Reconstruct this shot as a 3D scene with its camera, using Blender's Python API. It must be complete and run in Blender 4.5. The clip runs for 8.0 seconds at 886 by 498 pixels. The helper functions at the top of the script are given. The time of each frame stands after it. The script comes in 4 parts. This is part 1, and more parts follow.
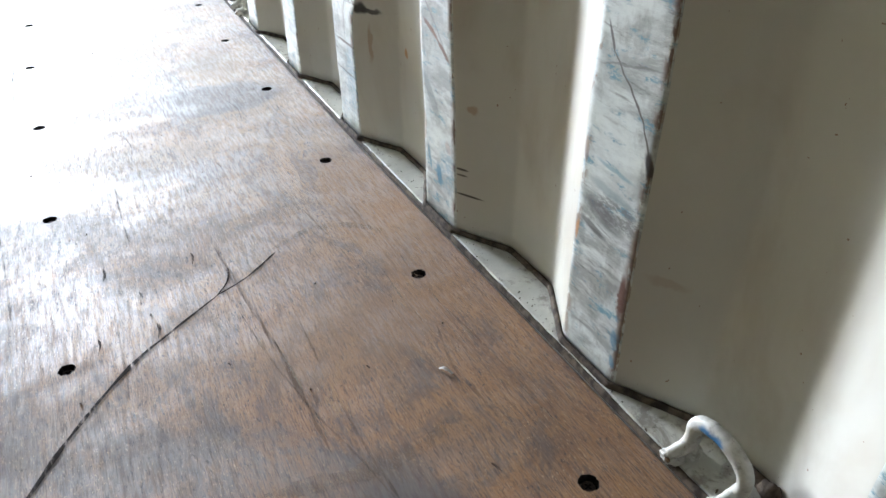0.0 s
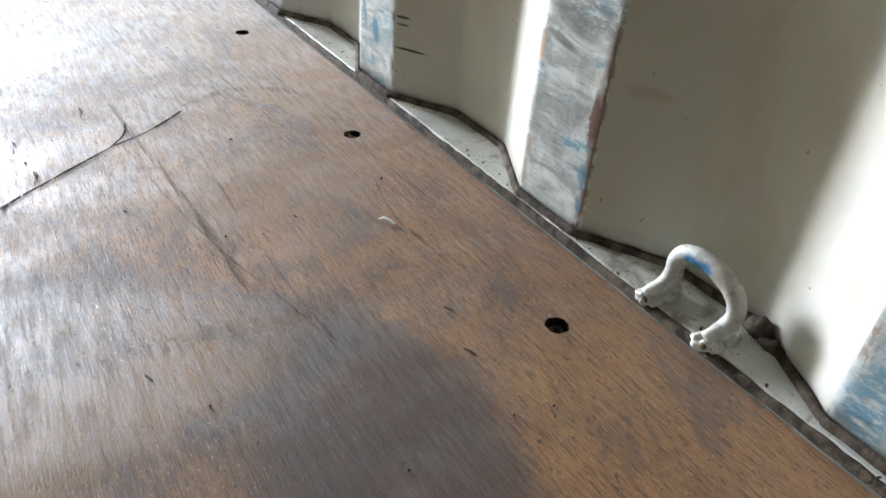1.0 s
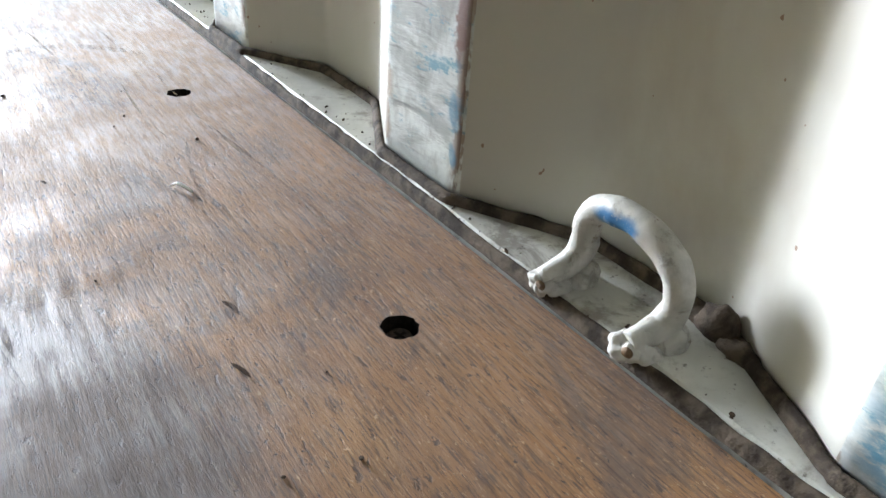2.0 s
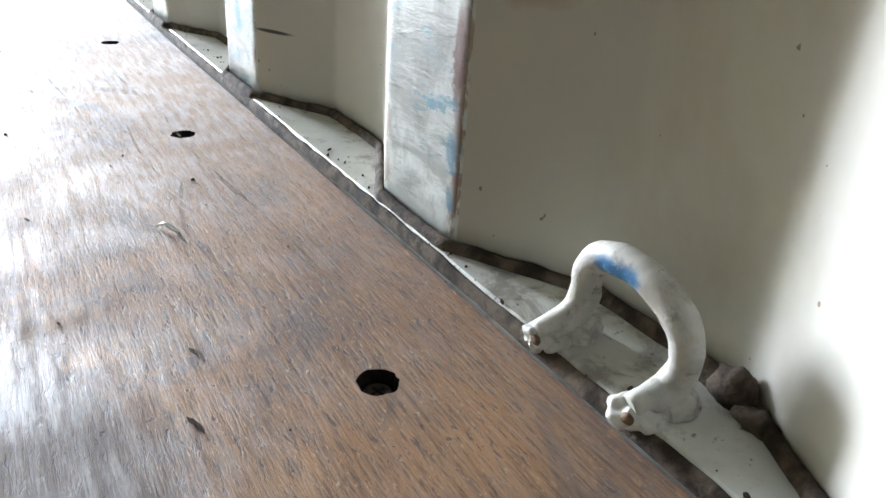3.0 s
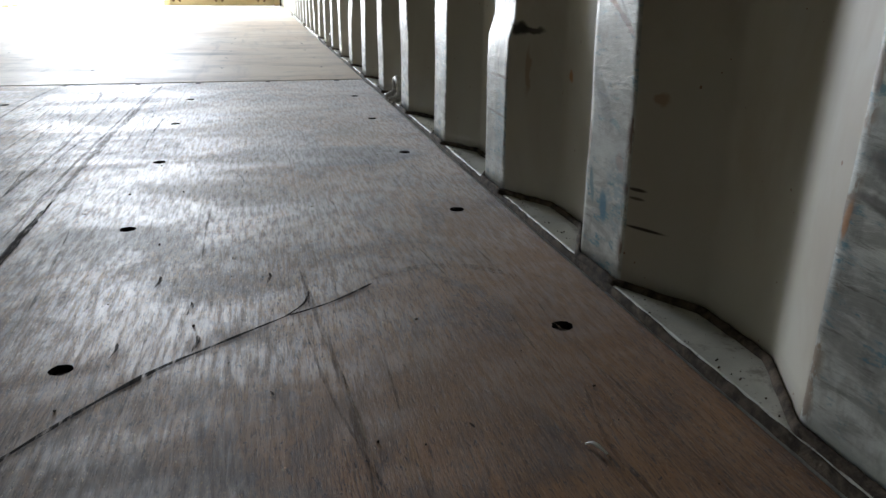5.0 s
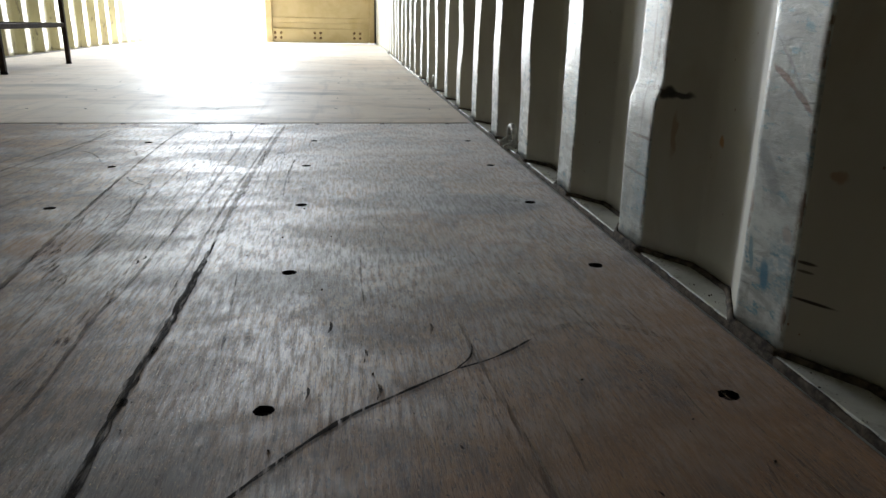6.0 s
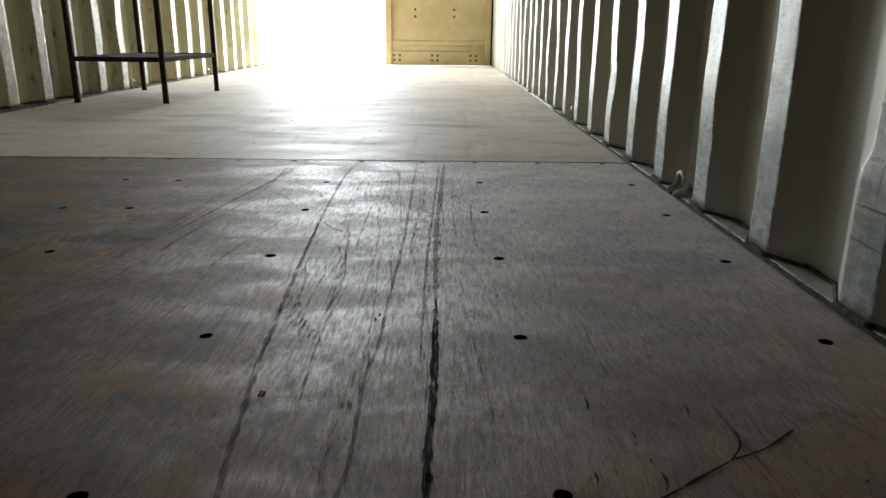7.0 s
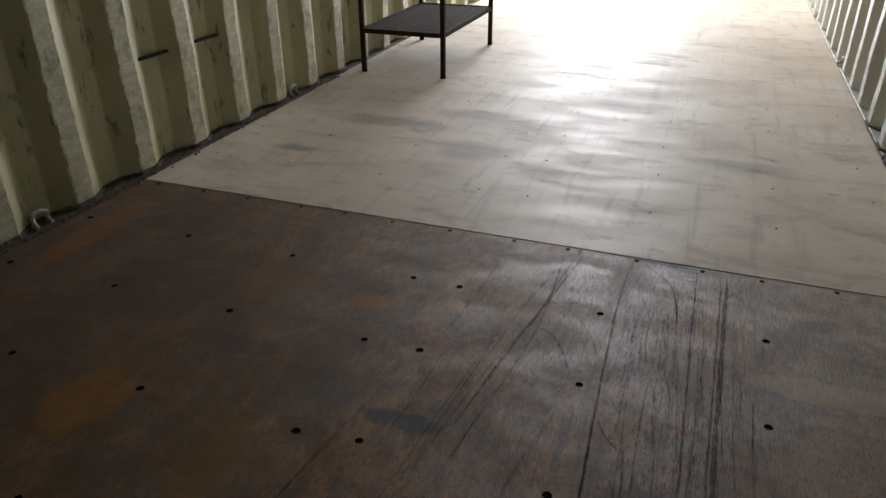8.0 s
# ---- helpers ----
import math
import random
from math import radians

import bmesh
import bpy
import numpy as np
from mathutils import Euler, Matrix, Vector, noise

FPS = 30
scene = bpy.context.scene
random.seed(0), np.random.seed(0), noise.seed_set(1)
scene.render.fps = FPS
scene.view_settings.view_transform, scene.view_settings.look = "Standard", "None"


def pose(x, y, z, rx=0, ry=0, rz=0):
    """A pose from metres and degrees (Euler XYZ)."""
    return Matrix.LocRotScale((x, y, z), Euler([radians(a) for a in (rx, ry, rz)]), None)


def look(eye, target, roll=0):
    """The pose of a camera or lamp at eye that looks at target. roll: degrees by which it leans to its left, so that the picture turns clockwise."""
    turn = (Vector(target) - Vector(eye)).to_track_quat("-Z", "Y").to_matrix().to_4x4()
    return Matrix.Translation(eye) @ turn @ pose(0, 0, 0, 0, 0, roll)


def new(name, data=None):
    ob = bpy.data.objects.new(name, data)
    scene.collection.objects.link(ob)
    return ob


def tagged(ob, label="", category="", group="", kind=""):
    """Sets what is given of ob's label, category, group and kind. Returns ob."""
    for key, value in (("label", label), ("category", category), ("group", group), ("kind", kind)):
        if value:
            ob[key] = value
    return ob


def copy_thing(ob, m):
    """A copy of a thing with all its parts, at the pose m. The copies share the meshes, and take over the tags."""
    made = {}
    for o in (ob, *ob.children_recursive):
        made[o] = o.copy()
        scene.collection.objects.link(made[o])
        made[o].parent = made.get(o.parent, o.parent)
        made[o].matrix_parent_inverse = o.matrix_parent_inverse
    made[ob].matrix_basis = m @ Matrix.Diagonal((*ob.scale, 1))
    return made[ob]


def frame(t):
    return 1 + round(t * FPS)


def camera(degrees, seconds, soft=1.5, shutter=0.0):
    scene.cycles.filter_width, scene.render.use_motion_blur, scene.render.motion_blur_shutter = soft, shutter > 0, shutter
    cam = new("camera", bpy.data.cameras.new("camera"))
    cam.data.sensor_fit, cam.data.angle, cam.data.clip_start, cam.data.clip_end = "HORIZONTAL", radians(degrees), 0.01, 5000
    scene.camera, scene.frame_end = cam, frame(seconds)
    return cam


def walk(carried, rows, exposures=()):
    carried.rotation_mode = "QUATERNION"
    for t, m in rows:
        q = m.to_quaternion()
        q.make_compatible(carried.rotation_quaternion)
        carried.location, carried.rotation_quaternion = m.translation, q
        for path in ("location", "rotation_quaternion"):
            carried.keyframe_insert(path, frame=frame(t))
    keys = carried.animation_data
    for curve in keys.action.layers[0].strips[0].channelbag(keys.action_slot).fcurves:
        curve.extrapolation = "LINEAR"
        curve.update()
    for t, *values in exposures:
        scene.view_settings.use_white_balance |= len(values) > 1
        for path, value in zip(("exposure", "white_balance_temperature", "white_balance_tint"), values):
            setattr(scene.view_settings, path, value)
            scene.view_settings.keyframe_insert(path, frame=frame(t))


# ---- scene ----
cam = camera(63.7, 8.0)
PATH = [
    (0, (-0.28, -0.292, 0.446), (0.461, 1.19, -0.674), -0.4),
    (0.5, (-0.299, -0.284, 0.389), (0.477, 1.147, -0.773), 0.9),
    (0.7, (-0.295, -0.281, 0.351), (0.562, 1.089, -0.827), 2.7),
    (1, (-0.295, -0.277, 0.302), (0.639, 1.063, -0.852), 5.0),
    (1.2, (-0.266, -0.276, 0.286), (0.631, 1.137, -0.812), 2.5),
    (1.5, (-0.221, -0.25, 0.241), (0.699, 1.175, -0.819), 2.7),
    (1.7, (-0.189, -0.232, 0.203), (0.822, 1.133, -0.852), 4.9),
    (2.8, (-0.127, -0.222, 0.164), (0.851, 1.242, -0.784), 4.8),
    (3, (-0.127, -0.22, 0.166), (0.84, 1.272, -0.75), 4.5),
    (3.5, (-0.137, -0.212, 0.18), (0.759, 1.366, -0.662), 3.3),
    (3.8, (-0.154, -0.203, 0.195), (0.676, 1.43, -0.61), 3.0),
    (4, (-0.175, -0.19, 0.203), (0.612, 1.474, -0.58), 2.9),
    (4.5, (-0.211, -0.172, 0.22), (0.403, 1.585, -0.513), 1.7),
    (5.8, (-0.287, -0.173, 0.26), (0.01, 1.7, -0.375), 0.7),
    (6, (-0.31, -0.176, 0.265), (-0.048, 1.71, -0.348), 1.1),
    (6.5, (-0.368, -0.18, 0.282), (-0.22, 1.726, -0.305), 1.4),
    (7, (-0.463, -0.177, 0.329), (-0.465, 1.738, -0.249), 0.6),
    (7.2, (-0.494, -0.154, 0.417), (-0.545, 1.748, -0.2), 1.3),
    (7.5, (-0.528, -0.106, 0.646), (-0.677, 1.744, -0.099), 1.1),
    (7.7, (-0.566, -0.069, 0.79), (-0.843, 1.726, -0.046), 0.6),
    (8, (-0.597, 0.028, 0.906), (-1.208, 1.68, -0.042), -0.3),
]
EXPOSURES = [
    (0, 4.6, 6050, 10), (0.5, 4.3, 6050, 10), (1, 4.72, 6150, 10), (1.7, 4.92, 6150, 10), (2.8, 4.9, 6100, 10), (3.5, 4.55, 6150, 10), (4, 3.72, 6200, 10),
    (4.5, 2.85, 6250, 10), (5.8, 2.08, 6500, 8), (6.5, 1.90, 6600, 6), (7.0, 1.72, 6700, 5), (7.5, 1.62, 6800, 6), (8, 1.93, 6700, 12),
]
walk(cam, [(t, look(eye, target, roll)) for t, eye, target, roll in PATH], EXPOSURES)

# ---- light ----
world = bpy.data.worlds.new("world")
scene.world = world
world.use_nodes = True
wn, wl = world.node_tree.nodes, world.node_tree.links
sky = wn.new("ShaderNodeTexSky")
sky.sky_type, sky.sun_disc = "NISHITA", False
sky.sun_elevation, sky.sun_rotation = radians(48), radians(20)
wl.new(sky.outputs["Color"], wn["Background"].inputs["Color"])
wn["Background"].inputs["Strength"].default_value = 0.15

sun_data = bpy.data.lights.new("sun", "SUN")
sun_data.energy, sun_data.angle, sun_data.color = 1.5, radians(14), (1.0, 0.97, 0.93)
sun = new("sun", sun_data)
sun.matrix_world = look((2, 12, 10), (-1, 3, 0))

# daylight in the open half of the doorway
day_data = bpy.data.lights.new("doorway_daylight", "AREA")
day_data.shape, day_data.size, day_data.size_y = "RECTANGLE", 1.13, 2.24
day_data.energy, day_data.color = 60.0, (0.92, 0.962, 1.035)
day = new("doorway_daylight", day_data)
day.matrix_world = pose(-1.70, 7.80, 1.14, -90, 0, 0)


# ---- materials ----
class Nodes:
    """A material under way: short calls for the nodes that are used again and again."""

    def __init__(self, name, rough=0.5, metal=0.0):
        self.mat = bpy.data.materials.new(name)
        self.mat.use_nodes = True
        self.tree = self.mat.node_tree
        self.bsdf = self.tree.nodes["Principled BSDF"]
        self.bsdf.inputs["Roughness"].default_value = rough
        self.bsdf.inputs["Metallic"].default_value = metal
        self.where = self.tree.nodes.new("ShaderNodeNewGeometry").outputs["Position"]

    def put(self, socket, value):
        if hasattr(value, "is_output"):
            self.tree.links.new(value, socket)
        elif isinstance(value, tuple) and len(value) == 3 and socket.type == "RGBA":
            socket.default_value = (*value, 1)
        else:
            socket.default_value = value

    def scaled(self, x, y, z, turn=0.0, vec=None):
        n = self.tree.nodes.new("ShaderNodeMapping")
        n.inputs["Scale"].default_value = (x, y, z)
        n.inputs["Rotation"].default_value = (turn, 0, 0)
        self.put(n.inputs["Vector"], vec or self.where)
        return n.outputs["Vector"]

    def noise(self, vec, scale=1.0, detail=4.0, rough=0.55, warp=0.0):
        n = self.tree.nodes.new("ShaderNodeTexNoise")
        n.inputs["Scale"].default_value, n.inputs["Detail"].default_value = scale, detail
        n.inputs["Roughness"].default_value, n.inputs["Distortion"].default_value = rough, warp
        self.put(n.inputs["Vector"], vec)
        return n.outputs["Fac"]

    def ramp(self, fac, lo, hi, a=0.0, b=1.0):
        n = self.tree.nodes.new("ShaderNodeMapRange")
        n.interpolation_type = "SMOOTHSTEP"
        for key, v in (("From Min", lo), ("From Max", hi), ("To Min", a), ("To Max", b)):
            n.inputs[key].default_value = v
        self.put(n.inputs["Value"], fac)
        return n.outputs["Result"]

    def math(self, op, a, b=0.0):
        n = self.tree.nodes.new("ShaderNodeMath")
        n.operation = op
        self.put(n.inputs[0], a)
        self.put(n.inputs[1], b)
        return n.outputs[0]

    def mix(self, fac, a, b):
        n = self.tree.nodes.new("ShaderNodeMix")
        n.data_type = "RGBA"
        self.put(n.inputs[0], fac)
        self.put(n.inputs[6], a)
        self.put(n.inputs[7], b)
        return n.outputs[2]

    def axis(self, k):
        n = self.tree.nodes.new("ShaderNodeSeparateXYZ")
        self.put(n.inputs[0], self.where)
        return n.outputs[k]

    def warped(self, size, amount):
        """The place, shifted about by noise of that scale."""
        n = self.tree.nodes.new("ShaderNodeTexNoise")
        n.inputs["Scale"].default_value, n.inputs["Detail"].default_value = size, 3
        self.put(n.inputs["Vector"], self.where)
        sub = self.tree.nodes.new("ShaderNodeVectorMath")
        sub.operation = "MULTIPLY_ADD"
        self.put(sub.inputs[0], n.outputs["Color"])
        sub.inputs[1].default_value = (amount,) * 3
        add = self.tree.nodes.new("ShaderNodeVectorMath")
        add.operation = "ADD"
        self.put(add.inputs[0], self.where)
        sub.inputs[2].default_value = (-amount / 2,) * 3
        self.put(add.inputs[1], sub.outputs[0])
        return add.outputs[0]

    def slash(self, vec, y0, z0, y1, z1, width):
        """1 along a straight score on a wall, from (y0, z0) to (y1, z1)."""
        turn = math.atan2(z1 - z0, y1 - y0)
        return self.spot(vec, (0.04, (y0 + y1) / 2, (z0 + z1) / 2), (0.08, math.hypot(y1 - y0, z1 - z0) / 2, width / 2), 0.35, turn)

    def spot(self, vec, centre, size, soft=0.4, turn=0.0):
        """1 inside an ellipsoid with that centre and half sizes, turned about x, 0 outside."""
        sub = self.tree.nodes.new("ShaderNodeVectorMath")
        sub.operation = "SUBTRACT"
        self.put(sub.inputs[0], vec)
        sub.inputs[1].default_value = centre
        div = self.tree.nodes.new("ShaderNodeVectorMath")
        div.operation = "DIVIDE"
        if turn:
            spin = self.tree.nodes.new("ShaderNodeVectorRotate")
            spin.rotation_type = "X_AXIS"
            spin.inputs["Angle"].default_value = -turn
            self.put(spin.inputs["Vector"], sub.outputs[0])
            sub = spin
        self.put(div.inputs[0], sub.outputs[0])
        div.inputs[1].default_value = size
        ln = self.tree.nodes.new("ShaderNodeVectorMath")
        ln.operation = "LENGTH"
        self.put(ln.inputs[0], div.outputs[0])
        return self.ramp(ln.outputs["Value"], 1.0 + soft, 1.0 - soft)

    def done(self, colour, rough=None, bump=None, strength=0.2, dist=0.001, metal=None):
        self.put(self.bsdf.inputs["Base Color"], colour)
        if rough is not None:
            self.put(self.bsdf.inputs["Roughness"], rough)
        if metal is not None:
            self.put(self.bsdf.inputs["Metallic"], metal)
        if bump is not None:
            n = self.tree.nodes.new("ShaderNodeBump")
            n.inputs["Strength"].default_value, n.inputs["Distance"].default_value = strength, dist
            self.put(n.inputs["Height"], bump)
            self.put(self.bsdf.inputs["Normal"], n.outputs["Normal"])
        return self.mat


PITCH, CREST, SLOPE, FLAT = 0.2775, 0.070, 0.069, 0.0745   # corrugation along y
RIGHT_X, LEFT_X, DEPTH = 0.031, -2.290, 0.036              # planes of the crests, depth of the recesses
RIGHT_Y, LEFT_Y = 0.035, 1.190                             # where one crest begins on either wall
SEAM_X, SEAM_Y, DOOR_Y, BACK_Y, TOP = -1.134, 1.732, 7.70, -4.30, 2.39


def bow(y):
    """How far the east wall, its rail and the floor's edge stand out at y."""
    return 0.021 * min(max(0.62 - y, 0.0), 1.0)


def dark_plywood():
    m = Nodes("worn_brown_plywood")
    fibre = m.noise(m.scaled(1000, 75, 60), 1, 4, 0.7)
    grain = m.noise(m.scaled(380, 24, 60), 1, 5, 0.7, 0.1)
    fleck = m.noise(m.scaled(700, 260, 60), 1, 4, 0.7)
    cloud = m.noise(m.scaled(1.35, 0.75, 1), 4.6, 6, 0.64, 0.5)
    wide = m.noise(m.scaled(1.0, 1.5, 1), 4.4, 6, 0.64, 0.5)
    mottle = m.noise(m.scaled(1.0, 0.6, 1), 46, 5, 0.66, 0.3)
    pit = m.noise(m.scaled(260, 210, 60), 1, 3, 0.6)
    c = m.mix(m.ramp(cloud, 0.38, 0.62), (0.225, 0.132, 0.086), (0.420, 0.250, 0.160))
    c = m.mix(m.ramp(mottle, 0.44, 0.62, 0.0, 0.45), c, (0.150, 0.090, 0.062))
    blot = m.noise(m.scaled(1.0, 0.45, 1), 17, 6, 0.7, 0.8)
    c = m.mix(m.ramp(blot, 0.50, 0.62, 0.0, 0.55), c, (0.120, 0.082, 0.062))
    c = m.mix(m.ramp(blot, 0.44, 0.32, 0.0, 0.40), c, (0.46, 0.31, 0.19))
    c = m.mix(m.ramp(wide, 0.52, 0.62, 0, 0.70), c, (0.140, 0.112, 0.102))
    c = m.mix(m.ramp(wide, 0.44, 0.34, 0, 0.50), c, (0.40, 0.24, 0.14))
    # the grey, dusty lane that traffic has rubbed along the middle
    x = m.axis(0)
    lane = m.math("MULTIPLY", m.ramp(x, -0.10, -0.40), m.ramp(x, -1.05, -0.70))
    lane = m.math("MULTIPLY", lane, m.ramp(m.noise(m.scaled(1.0, 1.6, 1), 3.0, 5, 0.62, 0.5), 0.40, 0.62, 0.05, 0.55))
    c = m.mix(lane, c, (0.165, 0.148, 0.138))
    # long dark streaks where wheels have rolled, and orange wear along the wall
    rolled = m.ramp(m.noise(m.scaled(58, 3.2, 1), 1, 5, 0.68, 0.1), 0.48, 0.64, 0.0, 0.60)
    rolled = m.math("MULTIPLY", rolled, m.math("MULTIPLY", m.ramp(x, -0.22, -0.42), m.ramp(x, -1.05, -0.70)))
    c = m.mix(rolled, c, (0.070, 0.058, 0.052))
    c = m.mix(m.math("MULTIPLY", m.ramp(x, -0.22, -0.02, 0, 0.65), m.ramp(cloud, 0.36, 0.58)), c, (0.36, 0.225, 0.140))
    # grey sheen beside the wall, put into the colour as a paler tone
    pale_sheen = m.math("MULTIPLY", m.ramp(x, -0.52, -0.30), m.ramp(m.axis(1), 0.10, 0.65))
    pale_sheen = m.math("MULTIPLY", pale_sheen, m.ramp(wide, 0.62, 0.40, 0.05, 0.40))
    c = m.mix(pale_sheen, c, (0.41, 0.335, 0.275))
    # the wood turns darker and browner towards the west wall
    west_brown = m.math("MULTIPLY", m.ramp(x, -0.85, -1.35), m.ramp(cloud, 0.30, 0.62, 0.90, 0.40))
    c = m.mix(west_brown, c, (0.105, 0.062, 0.030))
    c = m.mix(m.ramp(grain, 0.50, 0.66, 0.0, 0.50), c, (0.085, 0.056, 0.044))
    c = m.mix(m.ramp(fibre, 0.51, 0.62, 0, 0.68), c, (0.050, 0.035, 0.028))
    c = m.mix(m.ramp(fibre, 0.44, 0.34, 0, 0.35), c, (0.52, 0.38, 0.27))
    c = m.mix(m.ramp(fleck, 0.58, 0.68, 0, 0.70), c, (0.56, 0.42, 0.30))
    chip = m.noise(m.scaled(330, 95, 60), 1, 4, 0.72, 0.3)
    c = m.mix(m.ramp(chip, 0.58, 0.66, 0, 0.80), c, (0.045, 0.030, 0.022))
    sliver = m.noise(m.scaled(420, 120, 60, 0, m.warped(30.0, 0.01)), 1, 3, 0.7, 0.4)
    c = m.mix(m.ramp(sliver, 0.66, 0.71, 0, 0.8), c, (0.58, 0.42, 0.29))
    stain = m.noise(m.scaled(1.6, 0.8, 1), 9.0, 6, 0.72, 1.2)
    c = m.mix(m.ramp(stain, 0.53, 0.60, 0, 0.42), c, (0.085, 0.066, 0.060))
    c = m.mix(m.ramp(pit, 0.67, 0.71, 0, 0.85), c, (0.035, 0.025, 0.020))
    # spills and rubbed places, and a broad darker patch by the west wall
    w = m.warped(14.0, 0.06)
    for centre, size, tone, most in (
        ((-0.172, -0.060, 0), (0.064, 0.112, 1), (0.066, 0.049, 0.044), 0.84),
        ((-0.30, -0.08, 0), (0.05, 0.04, 1), (0.34, 0.20, 0.10), 0.45),
        ((-0.13, 0.215, 0), (0.10, 0.055, 1), (0.30, 0.19, 0.12), 0.45),
        ((-0.35, 0.03, 0), (0.16, 0.035, 1), (0.30, 0.20, 0.13), 0.45),
        ((-0.11, 0.86, 0), (0.10, 0.06, 1), (0.085, 0.076, 0.076), 0.7),
        ((-0.09, 1.02, 0), (0.055, 0.09, 1), (0.30, 0.21, 0.14), 0.5),
        ((-0.20, 0.95, 0), (0.05, 0.12, 1), (0.09, 0.08, 0.08), 0.55),
        ((-0.02, 0.40, 0), (0.05, 0.20, 1), (0.30, 0.17, 0.09), 0.4),
        ((-1.02, 0.945, 0), (0.085, 0.022, 1), (0.030, 0.028, 0.030), 0.85),
        ((-1.45, 1.06, 0), (0.09, 0.03, 1), (0.045, 0.036, 0.032), 0.35),
        ((-1.50, 1.30, 0), (0.10, 0.07, 1), (0.22, 0.13, 0.06), 0.45),
        ((-1.30, 0.75, 0), (0.05, 0.12, 1), (0.25, 0.13, 0.05), 0.4),
        ((-0.66, 0.70, 0), (0.05, 0.06, 1), (0.36, 0.18, 0.09), 0.6),
        ((-0.72, 0.45, 0), (0.12, 0.03, 1), (0.38, 0.21, 0.10), 0.5),
        ((-0.62, 0.28, 0), (0.07, 0.05, 1), (0.32, 0.17, 0.09), 0.5),
        ((-0.30, 0.62, 0), (0.10, 0.03, 1), (0.12, 0.105, 0.10), 0.5),
        ((-0.25, 1.30, 0), (0.16, 0.035, 1), (0.44, 0.34, 0.26), 0.45),
        ((-1.75, 1.12, 0), (0.12, 0.06, 1), (0.045, 0.036, 0.032), 0.4),
        ((-1.95, 1.10, 0), (0.33, 0.55, 1), (0.075, 0.048, 0.035), 0.5),
        ((-2.14, 1.40, 0), (0.05, 0.22, 1), (0.30, 0.14, 0.06), 0.5),
        ((-1.62, 0.80, 0), (0.07, 0.10, 1), (0.33, 0.16, 0.06), 0.5),
        ((-1.25, 1.30, 0), (0.05, 0.03, 1), (0.36, 0.17, 0.06), 0.5),
    ):
        f = m.math("MULTIPLY", m.spot(w, centre, size, 0.24), most)
        c = m.mix(f, c, tone)
    worn = m.noise(m.scaled(1.0, 2.0, 1), 5.0, 5, 0.62, 0.6)
    streaks = m.noise(m.scaled(230, 26, 10), 1, 6, 0.75)
    polish = m.math("MULTIPLY", m.ramp(worn, 0.40, 0.60, 0.35, 1.0), m.ramp(streaks, 0.40, 0.60, 0.35, 1.0))
    rough = m.ramp(polish, 0.2, 1.0, 0.70, 0.52)
    m.put(m.bsdf.inputs["Coat Weight"], m.math("MULTIPLY", polish, m.ramp(x, -1.25, -0.60, 0.35, 1.0)))
    m.bsdf.inputs["Coat IOR"].default_value = 1.62
    m.bsdf.inputs["Coat Roughness"].default_value = 0.55
    # sheen raised towards the wall and door, to brighten the floor there
    dusty = m.math("MULTIPLY", m.ramp(x, -0.95, -0.30, 0.05, 0.75), m.ramp(m.axis(1), 0.10, 0.70, 0.30, 1.0))
    m.put(m.bsdf.inputs["Sheen Weight"], m.math("MULTIPLY", dusty, m.ramp(streaks, 0.38, 0.60, 0.45, 1.0)))
    m.bsdf.inputs["Sheen Roughness"].default_value = 0.40
    m.bsdf.inputs["Sheen Tint"].default_value = (0.94, 0.97, 1.0, 1)
    vivid = m.tree.nodes.new("ShaderNodeHueSaturation")
    vivid.inputs["Saturation"].default_value = 1.32
    vivid.inputs["Value"].default_value = 0.96
    vivid.inputs["Hue"].default_value = 0.503
    m.put(vivid.inputs["Color"], c)
    c = vivid.outputs["Color"]
    height = m.math("SUBTRACT", m.math("MULTIPLY", fleck, 0.6), m.math("ADD", grain, fibre))
    height = m.math("SUBTRACT", height, m.math("ADD", m.ramp(pit, 0.66, 0.72, 0, 1.5), m.math("SUBTRACT", m.ramp(chip, 0.57, 0.66, 0, 1.2), m.ramp(sliver, 0.64, 0.71, 0, 1.2))))
    return m.done(c, rough, height, 0.45, 0.0007)


